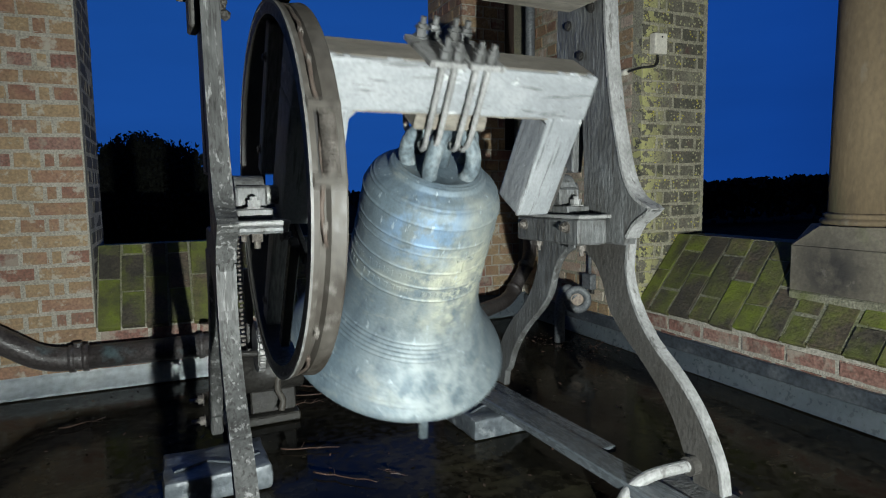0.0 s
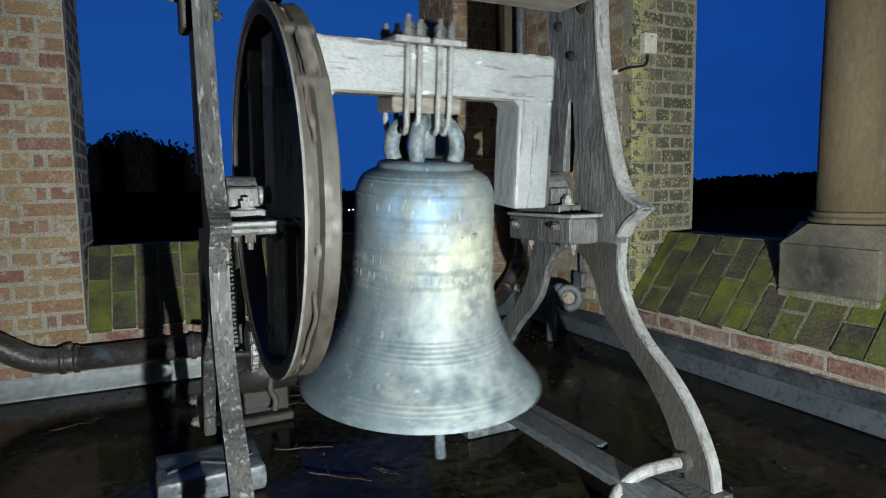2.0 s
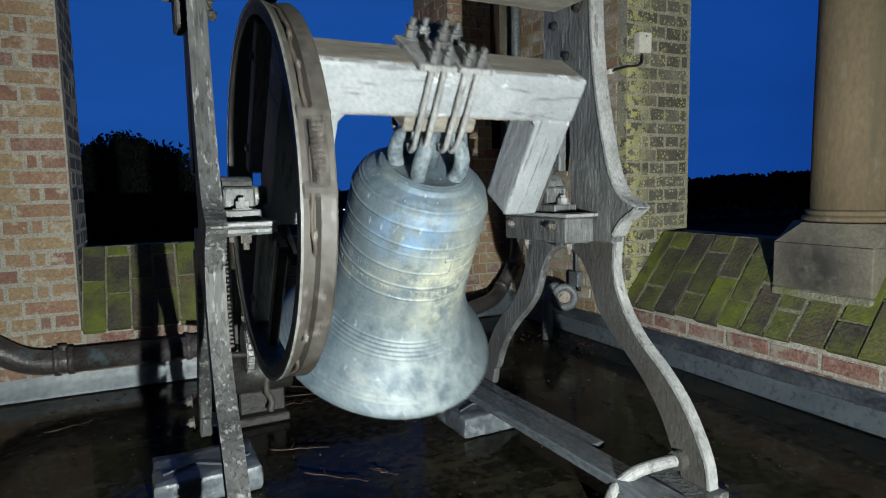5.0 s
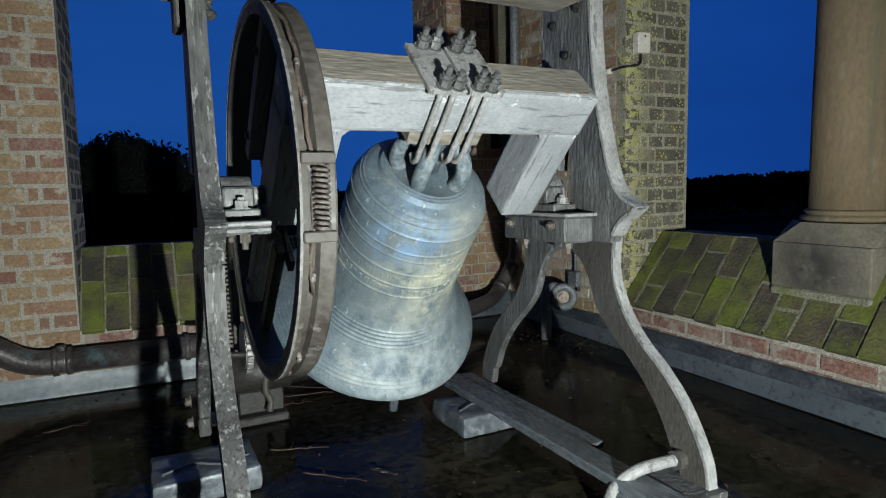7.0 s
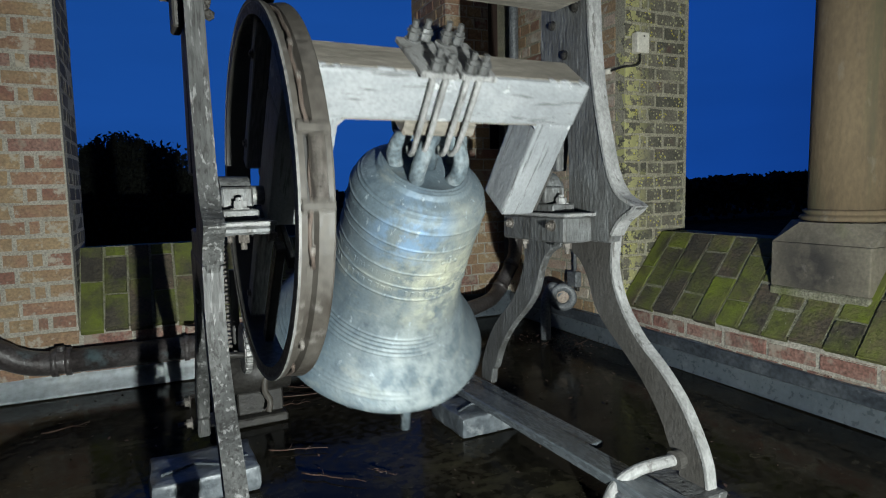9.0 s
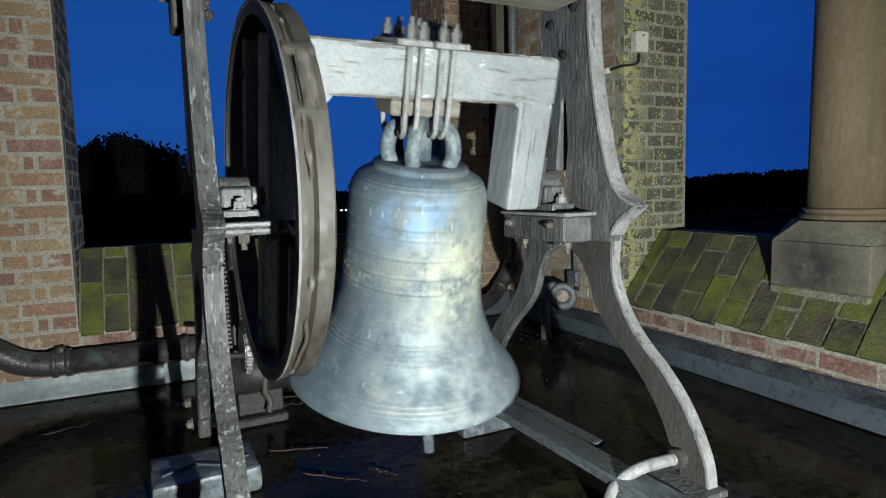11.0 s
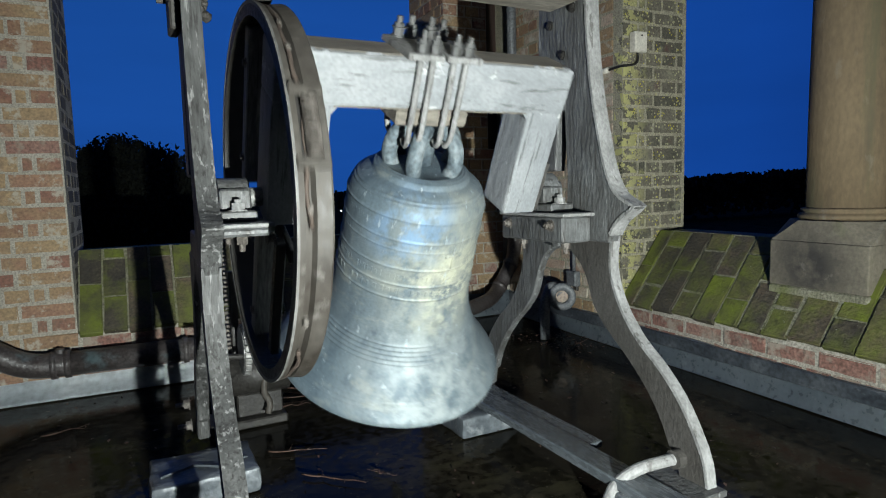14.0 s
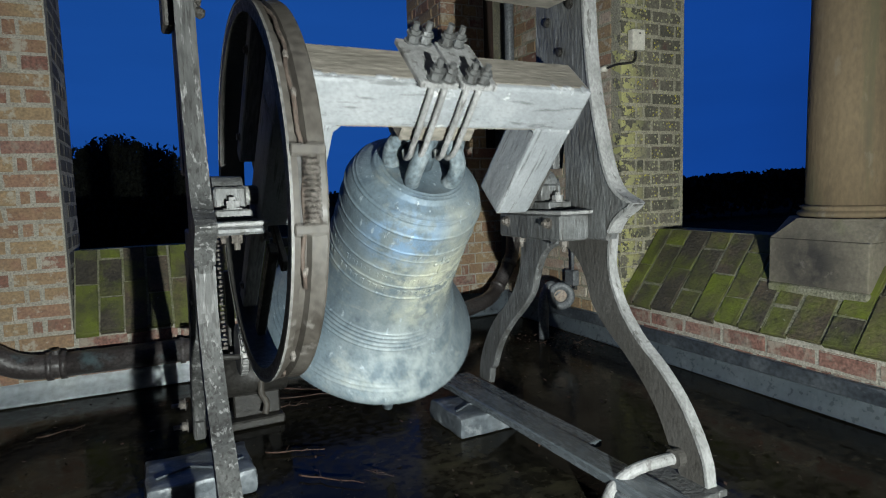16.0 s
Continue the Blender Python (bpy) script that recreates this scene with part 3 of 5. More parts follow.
def brick_face(parent, corner, along, inward, length, z0, z1, kind, parity=0, other=None, share=0.0, from_end=False, z_off=0.0):
    """English bond from a corner: rows of stretchers and rows of headers, as single bricks."""
    along, inward = Vector(along), Vector(inward)
    rot = Matrix((along, inward, (0, 0, 1))).transposed().to_4x4()
    row = int(round(z0 / C))
    while (row + 1) * C <= z1 + 1e-6:
        x, first = 0.0, True
        while x < length - 0.03:
            if (row + parity) % 2:
                kinds = ("s", 0.2255)
            elif not first and x < 0.13:
                kinds = ("c", 0.058)
            else:
                kinds = ("h", 0.113)
            first = False
            k, step = kinds
            if x + step > length + 0.02:
                k, step = ("h", 0.113) if length - x > 0.085 else ("c", 0.058)
            src = SETS[other if other and brick_rng.random() < share else kind]
            ob = new("brick", brick_rng.choice(src[k]))
            j = Vector((0, brick_rng.uniform(-0.002, 0.003), brick_rng.uniform(-0.0015, 0.0015)))
            x_at = (length - x - step if from_end else x) + 0.005
            p = Vector(corner) + along * x_at + inward * j.y + Vector((0, 0, row * C + z_off + 0.005 + j.z))
            ob.matrix_basis = Matrix.Translation(p) @ rot @ pose(0, 0, 0, brick_rng.uniform(-0.5, 0.5), brick_rng.uniform(-0.4, 0.4), brick_rng.uniform(-0.6, 0.6))
            ob.parent = parent
            x += step
        row += 1


# lead upstands where the roof meets the walls


def lead_strip(name, a, b, out, width, height, mat, label):
    """A dressed lead skirting from a to b, that leans out by width at its foot."""
    a, b, out = Vector(a), Vector(b), Vector(out)
    n = max(6, int((b - a).length / 0.05))
    prof = [(width, 0.0), (width * 0.9, 0.012), (0.016, height * 0.55), (0.012, height - 0.012), (0.016, height), (-0.01, height + 0.004)]
    bm = bmesh.new()
    rows = []
    for i in range(n + 1):
        p = a.lerp(b, i / n)
        w = noise.noise((p.x * 5, p.y * 5, 1.0))
        rows.append([bm.verts.new(p + out * (o + 0.004 * w * (1 if 0 < k < 5 else 0)) + Vector((0, 0, h * (1 + 0.05 * w)))) for k, (o, h) in enumerate(prof)])
    for r, s in zip(rows, rows[1:]):
        for k in range(len(prof) - 1):
            bm.faces.new((r[k], s[k], s[k + 1], r[k + 1]))
    bmesh.ops.solidify(bm, geom=bm.faces[:], thickness=0.003)
    return tagged(new(name, mesh_of(name, bm, mat, True)), label, "flashing", kind="structure")


lead_strip("flashing_north", (-1.6, YB, 0), (1.40, YB, 0), (0, -1, 0), 0.07, 0.085, M_LEAD_PALE, "pale dressed lead skirting at the foot of the brick parapet")
lead_strip("flashing_east", (XW, -2.9, 0), (XW, 3.84, 0), (-1, 0, 0), 0.035, 0.15, M_LEAD, "blue-grey lead skirting under the brick parapet")
slab("wall_return", (1.40, YT + 0.012, -0.1), (XT + 0.006, YT + 0.30, 0.66), M_BRICK_RED, "brick parapet behind the bell", "wall")
slab("flashing_cover", (XW - 0.024, -2.9, 0.088), (XW - 0.003, 3.83, 0.153), M_LEAD_DARK, "dark lead cover strip under the brick", "flashing", 0.004)
lead_strip("flashing_tower", (1.42, YT, 0), (XW, YT, 0), (0, -1, 0), 0.05, 0.16, M_LEAD, "lead skirting at the foot of the tower")

# sloping coping of the parapets, brick by brick


def coping(name, a, along, rise_dir, length, rise, run, edges, seed, label, bond):
    """Bricks laid up a slope in columns between the given places along it. a: the low edge. bond: where the joints of each kind of column stand up the slope."""
    a, along, rise_dir = Vector(a), Vector(along), Vector(rise_dir)
    up = (rise_dir * run + Vector((0, 0, rise))).normalized()
    slope = math.hypot(rise, run)
    nrm = along.cross(up)
    rot = Matrix((along, up, nrm)).transposed().to_4x4()
    base = new(name, mesh_of(name, box((0, 0.012, -0.055), (length, slope, -0.0035)), M_JOINT_COPING))
    base.matrix_basis = Matrix.Translation(a) @ rot
    tagged(base, label, "coping", kind="structure")
    rnd = random.Random(seed)
    for col, (x0, x1) in enumerate(zip(edges, edges[1:])):
        stops = bond[col % len(bond)]
        for k, (f0, f1) in enumerate(zip(stops, stops[1:])):
            y0, y1 = f0 * slope + (0.004 if k else rnd.uniform(-0.012, 0.004)), f1 * slope - 0.004
            b2 = box((x0 + 0.005, y0, -0.05), (x1 - 0.005, y1, rnd.uniform(0.0, 0.006)))
            top = [e for e in b2.edges if all(v.co.z > -0.01 for v in e.verts)]
            bmesh.ops.bevel(b2, geom=top, offset=0.005, segments=2, affect="EDGES")
            for v in b2.verts:
                v.co += Vector((rnd.uniform(-1, 1), rnd.uniform(-1, 1), rnd.uniform(-1, 1))) * 0.0026
            part("coping_brick", b2, M_COPING, base)
    return base


def columns(first, pitch, length, seed):
    rnd, out = random.Random(seed), list(first)
    while out[-1] < length - 0.06:
        out.append(min(length, out[-1] + pitch * rnd.uniform(0.96, 1.05)))
    return out


TWO, THREE = (0.0, 0.5, 1.0), (0.0, 0.27, 0.78, 1.0)
coping("coping_north", (PIER_X, YB - 0.012, 0.29), (1, 0, 0), (0, 1, 0), 1.76, 0.375, 0.30, columns([0.0], 0.108, 1.76, 3), 3, "green mossy brick coping on a low parapet", ((0.0, 0.56, 1.0), (0.0, 0.40, 0.86, 1.0)))
coping("coping_east", (XW - 0.012, PIER_Y, 0.272), (0, -1, 0), (1, 0, 0), 4.6, 0.385, 0.30, columns([0.0, 0.10, 0.235, 0.37, 0.503, 0.633, 0.761, 0.879, 0.999, 1.148, 1.276], 0.128, 4.6, 8), 8,
       "dark mossy brick coping sloping up from the parapet", (TWO, THREE))
slab("coping_ridge_north", (PIER_X, YB + 0.288, 0.28), (1.40, YB + 0.50, 0.655), M_COPING, "back of the mossy coping", "coping", 0.01)
slab("coping_ridge_east", (XW + 0.288, -2.0, 0.26), (XW + 0.50, PIER_Y, 0.65), M_COPING, "back of the mossy coping", "coping", 0.01)

# stone column on its plinth


def stone_column():
    t = thing("stone_column", pose(2.69, 1.615, 0.40), "weathered buff stone column on a square chamfered plinth, standing on the parapet", "column")
    part("mortar_bed", box((-0.219, -0.215, 0.005), (0.38, 0.215, 0.066), 0.008), M_JOINT_COPING, t, "rough mortar bed under the plinth")
    bm = box((-0.215, -0.21, 0.067), (0.4, 0.21, 0.262), 0.005, segments=2)
    part("plinth", bm, M_PLINTH, t, "grey stone plinth with broached corners", False)
    # upper stage: square below, octagon above
    bm = bmesh.new()
    h = 0.2095
    sq = [bm.verts.new((sx * h, sy * h, 0.263)) for sx, sy in ((-1, -1), (1, -1), (1, 1), (-1, 1))]
    k = h * math.tan(math.pi / 8)
    octo = [bm.verts.new((x, y, 0.352)) for x, y in ((-h, -k), (-k, -h), (k, -h), (h, -k), (h, k), (k, h), (-k, h), (-h, k))]
    bm.faces.new(octo)
    bm.faces.new(list(reversed(sq)))
    for i in range(4):
        c0, c1 = octo[2 * i], octo[2 * i + 1]
        bm.faces.new((sq[i], c1, c0))
        bm.faces.new((sq[i], sq[(i + 1) % 4], octo[(2 * i + 2) % 8], c1))
    part("broach_stage", bm, M_PLINTH, t)
    prof = [(0.17, 0.353), (0.19, 0.356), (0.197, 0.366), (0.192, 0.376), (0.178, 0.381), (0.176, 0.385), (0.184, 0.392), (0.184, 0.398), (0.170, 0.404)]
    part("base_moulding", lathe(prof, 48), M_STONE, t, smooth=True)
    part("shaft", lathe([(0.166, 0.402), (0.165, 0.9), (0.158, 1.5), (0.150, 2.3), (0.15, 2.6)], 48), M_STONE, t, "buff stone shaft with dark stains", True)
    return t


stone_column()

# ---- bell frame ----
OX, OY, ZA, PSI = 0.72, 1.74, 0.92, 2.0
FRAME = pose(OX, OY, 0, 0, 0, PSI)


def edge_strip(line, u0, u1):
    """A continuous flange along a line in (v, w)."""
    bm = bmesh.new()
    rings = []
    for i, p in enumerate(line):
        d = (line[min(i + 1, len(line) - 1)] - line[max(i - 1, 0)]).normalized()
        nn = Vector((-d.y, d.x))
        k, q = p - nn * 0.003, p + nn * 0.007
        rings.append([bm.verts.new(c) for c in ((u0, k.x, k.y), (u1, k.x, k.y), (u1, q.x, q.y), (u0, q.x, q.y))])
    for r, s in zip(rings, rings[1:]):
        for i in range(4):
            bm.faces.new((r[i], r[(i + 1) % 4], s[(i + 1) % 4], s[i]))
    bm.faces.new(rings[0])
    bm.faces.new(rings[-1])
    return bm


def side_frame(parent, u0, u1, flip, body, far_body, rim):
    """One ogee side casting: near and far leg, upright with a slot over the bearing."""
    outer = spline([Vector((v, w)) for v, w in ((-0.262, 0.765), (-0.256, 0.658), (-0.295, 0.556), (-0.368, 0.464), (-0.458, 0.392), (-0.531, 0.318), (-0.586, 0.235), (-0.62, 0.16), (-0.632, 0.085))], 5)
    inner = spline([Vector((v, w)) for v, w in ((-0.512, 0.165), (-0.470, 0.248), (-0.410, 0.325), (-0.338, 0.393), (-0.255, 0.459), (-0.191, 0.529), (-0.149, 0.627), (-0.095, 0.688), (-0.001, 0.722))], 5)
    thin = 0.018 if flip > 0 else 0.0   # the legs are thinner than the upright
    leg = [tuple(p) for p in outer] + [(-0.55 + thin, 0.085), (-0.535 + thin, 0.15)] + [(p.x + min(thin, -p.x - 0.001), p.y) for p in inner] + [(-0.001, 0.765)]
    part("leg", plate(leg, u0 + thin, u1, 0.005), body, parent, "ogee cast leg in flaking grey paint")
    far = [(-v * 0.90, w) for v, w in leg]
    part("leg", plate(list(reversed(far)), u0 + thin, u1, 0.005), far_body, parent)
    # edge coloured paler than the leg, as the side that faces the torch
    part("leg_flange", edge_strip(outer, u0 + thin - 0.002, u1 + 0.002), rim, parent, "worn edge flange, coloured paler for the light it faces")
    up_out = spline([Vector((v, w)) for v, w in ((-0.159, 1.60), (-0.168, 1.40), (-0.187, 1.243), (-0.217, 1.10), (-0.252, 0.976), (-0.296, 0.902), (-0.372, 0.862))], 5)
    dn_out = spline([Vector((v, w)) for v, w in ((-0.372, 0.856), (-0.306, 0.815), (-0.272, 0.77))], 4)
    up = [tuple(p) for p in up_out] + [tuple(p) for p in dn_out] + [(-0.262, 0.745), (0.17, 0.745), (0.17, 0.83), (-0.058, 0.832), (-0.061, 0.963), (-0.046, 1.20), (-0.036, 1.215), (-0.028, 1.20), (0.0, 0.978), (0.133, 0.978),
                                                                (0.112, 1.18), (0.095, 1.365), (0.088, 1.60)]
    part("upright", plate(up, u0 + 0.002, u1 - 0.002, 0.005), far_body, parent, "slotted upright in flaking grey paint")
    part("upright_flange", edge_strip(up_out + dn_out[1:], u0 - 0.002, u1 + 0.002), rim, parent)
    s = u0 if flip > 0 else u1
    for v, w in ((0.02, 1.47), (-0.045, 1.36), (0.065, 1.33), (-0.10, 1.50)):
        # black heads stand in for the dark bolt holes of the upright
        part("bolt", hex_bolt(bmesh.new(), (s, v, w), (-flip, 0, 0), 0.012, 0.006, 0.004), M_DARK, parent)


def bearing(parent, u, inward, rise=0.0, low=0.745):
    """The bracket, its packing plates and the plummer block of one gudgeon."""
    a, b = sorted((u, u + inward * 0.115))
    part("bracket", box((a, -0.19, low), (b, 0.16, 0.828 + rise), 0.006), M_PAINT_MID, parent, "cast bracket in grey paint")
    part("bracket_plate", box((a - 0.004, -0.20, 0.829 + rise), (b + 0.012, 0.17, 0.840 + rise), 0.003), M_PAINT_EDGE, parent)
    c = u + inward * 0.055
    part("packing", box((c - 0.045, -0.115, 0.841 + rise), (c + 0.045, 0.115, 0.868 + rise), 0.004), M_PAINT_MID, parent)
    bm = bmesh.new()
    add_box(bm, (c - 0.04, -0.07, 0.869 + rise), (c + 0.04, 0.07, 0.925 + rise), 0.006)
    add_rod(bm, (c - 0.038, 0, 0.92), (c + 0.038, 0, 0.92), 0.052, 24)
    part("bearing_block", bm, M_PAINT_MID, parent, "pillow block with a rounded cap")
    for v in (-0.10, 0.10):
        part("bolt", hex_bolt(bmesh.new(), (c, v, 0.868 + rise), (0, 0, 1), 0.018, 0.018, 0.012, 0.010), M_PAINT_EDGE, parent)
    for v in (-0.13, 0.11):
        part("bolt", hex_bolt(bmesh.new(), (u + inward * 0.115, v, 0.80 + rise), (inward, 0, 0), 0.014, 0.014, 0.01), M_RUST, parent)
        part("bolt", hex_bolt(bmesh.new(), (c, v, low), (0, 0, -1), 0.015, 0.02, 0.02), M_RUST, parent)


def bell_frame():
    t = thing("bell_stand", FRAME, "ogee cast iron side frames in flaking grey paint on the roof", "bell stand")
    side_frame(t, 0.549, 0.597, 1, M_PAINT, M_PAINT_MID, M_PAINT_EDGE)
    other = new("side_frame")
    other.parent = t
    other.matrix_basis = pose(-0.610, 0, 0, 0, 0, -1.8)
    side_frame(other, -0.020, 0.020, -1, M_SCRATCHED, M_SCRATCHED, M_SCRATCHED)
    bearing(t, 0.545, -1)
    bearing(t, -0.582, 1, 0.018, 0.826)
    part("top_beam", box((-0.575, -0.30, 1.512), (0.545, 0.012, 1.56), 0.006), M_BOARD, t, "flat bare board across the top")
    bm = lathe([(0.10, -0.40), (0.115, -0.395), (0.12, -0.38), (0.12, -0.36), (0.10, -0.35)], 32, "X")
    bmesh.ops.translate(bm, verts=bm.verts, vec=(-0.04, 0.02, 1.545))
    part("guide_wheel", bm, M_PAINT, t)
    # base beams
    part("base_beam", box((0.374, -0.66, 0.080), (0.470, 0.62, 0.112), 0.004), M_WET_STEEL, t, "long flat wet steel base beam")
    part("base_flange", box((0.471, -0.25, 0.080), (0.540, 0.62, 0.102), 0.003), M_WET_STEEL, t, "shorter steel strip beside the base beam")
    part("foot_plate", box((0.472, -0.66, 0.079), (0.61, -0.47, 0.098), 0.003), M_PAINT_MID, t, "steel plate under the leg's foot")
    # the stay at the foot
    pts = spline([(0.569, -0.535, 0.150), (0.50, -0.525, 0.148), (0.43, -0.50, 0.130), (0.38, -0.475, 0.085), (0.36, -0.455, 0.01)], 7)
    part("stay", tube(pts, 0.017, 14), M_PAINT_EDGE, t, "bent white-painted tube")
    part("stay_clamp", rod((0.540, -0.535, 0.15), (0.570, -0.535, 0.15), 0.027, 18), M_PAINT, t)
    # bits on the outer face of the other frame
    for v, w in ((0.10, 1.45), (0.02, 1.42), (0.55, 0.20), (0.50, 0.14)):
        part("bolt", hex_bolt(bmesh.new(), (-0.63, v, w), (-1, 0, 0), 0.016, 0.016, 0.03), M_RUST, t)
    part("strap", box((-0.655, -0.08, 1.33), (-0.63, 0.02, 1.60), 0.005), M_PAINT, t)
    bm = bmesh.new()
    for i in range(9):
        a = i * 0.7
        bmesh.ops.create_icosphere(bm, subdivisions=1, radius=0.008 + 0.004 * (i % 3), matrix=pose(-0.578 + 0.008 * math.cos(a), -0.06 + 0.02 * math.sin(a), 1.41 + 0.012 * i * math.cos(i * 2.1)))
    part("paint_blister", bm, M_PAINT, t, "lump of old mastic")["kind"] = "stuff"
    return t


bell_frame()


def lead_block(m, sx, sy, h, label):
    t = thing("lead_block", m, label, "roof pad", "lead pads under the bell frame")
    bm = box((-sx, -sy, 0), (sx, sy, h), 0.012, segments=2)
    bmesh.ops.subdivide_edges(bm, edges=bm.edges[:], cuts=4, use_grid_fill=True)
    for v in bm.verts:
        k = 0.009 * noise.noise(v.co * 17 + Vector((sx * 40, 0, 0)))
        v.co += Vector((k, -k, k if v.co.z > h / 2 else 0))
    part("cover", bm, M_LEAD_PAD, t, "crumpled lead cover", True)
    bm = bmesh.new()
    add_tube(bm, [(-sx * 0.8, -sy * 0.4, h + 0.003), (-sx * 0.2, -sy * 0.1, h + 0.006), (sx * 0.3, -sy * 0.5, h + 0.004), (sx * 0.85, -sy * 0.2, h + 0.003)], 0.004, 6)
    part("seam", bm, M_LEAD_PAD, t)
    return t


lead_block(pose(1.10, 2.075, 0, 0, 0, 2), 0.125, 0.13, 0.078, "lead-covered pad under the base beam, green with algae at its foot")
lead_block(pose(1.22, 1.18, 0, 0, 0, 2), 0.11, 0.11, 0.078, "lead-covered pad under the near end of the base beam")
lead_block(pose(0.09, 2.02, 0, 0, 0, 2), 0.155, 0.12, 0.079, "crumpled lead-covered pad under the foot of the bell frame")
lead_block(pose(0.13, 1.19, 0, 0, 0, 2), 0.11, 0.11, 0.078, "lead-covered pad under the near foot of the bell frame")

# ---- the swinging bell ----
UB = 0.02


def swinging_bell():
    t = thing("church_bell", pose(OX, OY, ZA, 0, 0, PSI), "blue-grey bronze church bell with its white headstock and wooden wheel, swinging", "bell")
    # outer profile, with moulding wires
    base = spline([Vector(p) for p in ((0.152, 0.073), (0.180, 0.060), (0.203, 0.032), (0.2125, 0.0), (0.215, -0.06), (0.2165, -0.14), (0.219, -0.22), (0.226, -0.30), (0.240, -0.37), (0.262, -0.43), (0.293, -0.485), (0.330, -0.53), (0.362, -0.565), (0.384, -0.592), (0.389, -0.607))], 6)
    wires = ((0.052, 0.0025, 0.003), (0.043, 0.0025, 0.003), (0.002, 0.003, 0.004), (-0.062, 0.0025, 0.0035), (-0.092, 0.0015, 0.003), (-0.152, 0.0025, 0.0035), (-0.207, 0.003, 0.0035), (-0.253, 0.003, 0.0035), (-0.405, 0.0028, 0.003),
             (-0.418, 0.0032, 0.0035), (-0.431, 0.0032, 0.0035), (-0.444, 0.0032, 0.0035), (-0.457, 0.0028, 0.003), (-0.545, 0.0026, 0.003), (-0.556, 0.003, 0.003), (-0.567, 0.0026, 0.003))
    prof = []
    for p, q in zip(base, base[1:]):
        for k in range(7):
            c = p.lerp(q, k / 7)
            d = (q - p).normalized()
            e = sum(h * math.exp(-((c.y - z) / s) ** 2) for z, h, s in wires)
            prof.append((c.x + e * abs(d.y), c.y + e * abs(d.x) * (1 if c.y > 0 else -1) * 0.6))
    prof.append((base[-1].x, base[-1].y))
    outer = [(0.001, 0.099), (0.06, 0.098), (0.118, 0.094), (0.121, 0.0965), (0.125, 0.0965), (0.128, 0.092), (0.131, 0.094), (0.135, 0.094), (0.138, 0.089), (0.141, 0.090), (0.145, 0.089), (0.148, 0.077)] + prof
    inner = [(0.379, -0.611), (0.352, -0.60), (0.335, -0.575), (0.300, -0.52), (0.262, -0.465), (0.228, -0.40), (0.207, -0.32), (0.196, -0.2), (0.190, -0.05), (0.175, 0.02), (0.13, 0.045), (0.001, 0.05)]
    bm = lathe(outer, 96)
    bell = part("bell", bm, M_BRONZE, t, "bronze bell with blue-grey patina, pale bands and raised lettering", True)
    # open the foot and line it
    bm = bmesh.new()
    bm.from_mesh(bell.data)
    cap = max(bm.faces, key=lambda f: len(f.verts) if f.calc_center_median().z < -0.5 else 0)
    bmesh.ops.delete(bm, geom=[cap], context="FACES_ONLY")
    bm.to_mesh(bell.data)
    bm.free()
    bell.location = (UB, 0, 0)
    bm = bmesh.new()
    rings = []
    for r, h in [(base[-1].x, base[-1].y)] + inner:
        rings.append([bm.verts.new((r * math.cos(2 * math.pi * k / 96), r * math.sin(2 * math.pi * k / 96), h)) for k in range(96)])
    for p, q in zip(rings, rings[1:]):
        for k in range(96):
            bm.faces.new((p[k], q[k], q[(k + 1) % 96], p[(k + 1) % 96]))
    part("bell_inside", bm, M_VERDIGRIS, bell, "pale verdigris inside of the bell", True)
    # raised bands of lettering and ornament that cannot be read
    rnd = random.Random(2)

    def band(z, h, r, count, gaps):
        bm = bmesh.new()
        for k in range(count):
            if rnd.random() < gaps:
                continue
            a = 2 * math.pi * (k + rnd.uniform(-0.15, 0.15)) / count
            w = 2 * math.pi * r / count * rnd.uniform(0.35, 0.7)
            m = Matrix.Rotation(a, 4, "Z") @ Matrix.Translation((r, 0, z))
            add_box(bm, (-0.006, -w / 2, -h / 2 * rnd.uniform(0.7, 1)), (0.0002, w / 2, h / 2 * rnd.uniform(0.7, 1)), 0.0015, m)
        return bm
    part("lettering", band(-0.030, 0.030, 0.2140, 92, 0.10), M_BRONZE, bell, "raised bars of lettering")["kind"] = "stuff"
    part("lettering", band(-0.181, 0.024, 0.2180, 96, 0.12), M_BRONZE, bell)["kind"] = "stuff"
    part("ornament", band(-0.230, 0.026, 0.2205, 60, 0.1), M_BRONZE, bell, "raised ornament")["kind"] = "stuff"
    # a raised cross with budded ends on the front of the waist
    bm = bmesh.new()
    m = Matrix.Rotation(radians(-78), 4, "Z") @ Matrix.Translation((0.2165, 0, -0.115))
    add_box(bm, (-0.004, -0.0045, -0.034), (0.0045, 0.0045, 0.030), 0.0015, m)
    add_box(bm, (-0.004, -0.022, 0.006), (0.0040, 0.022, 0.015), 0.0015, m)
    for y, z in ((-0.023, 0.0105), (0.023, 0.0105), (0, 0.031)):
        bmesh.ops.create_icosphere(bm, subdivisions=2, radius=0.0075, matrix=m @ Matrix.Translation((0.0005, y, z)) @ Matrix.Diagonal((0.6, 1, 1, 1)))
    part("cross", bm, M_BRONZE, bell, "raised cross cast on the waist", True)
    # canons
    for k, (a, rad) in enumerate(((10, 0.085), (65, 0.085), (115, 0.085), (170, 0.085), (230, 0.085), (305, 0.085))):
        ca, sa = math.cos(radians(a)), math.sin(radians(a))
        pts = spline([(rad * 1.05 * ca, rad * 1.05 * sa, 0.08), (rad * 1.25 * ca, rad * 1.25 * sa, 0.13), (rad * 1.1 * ca, rad * 1.1 * sa, 0.185), (rad * 0.6 * ca, rad * 0.6 * sa, 0.215), (rad * 0.15 * ca, rad * 0.15 * sa, 0.20)], 5)
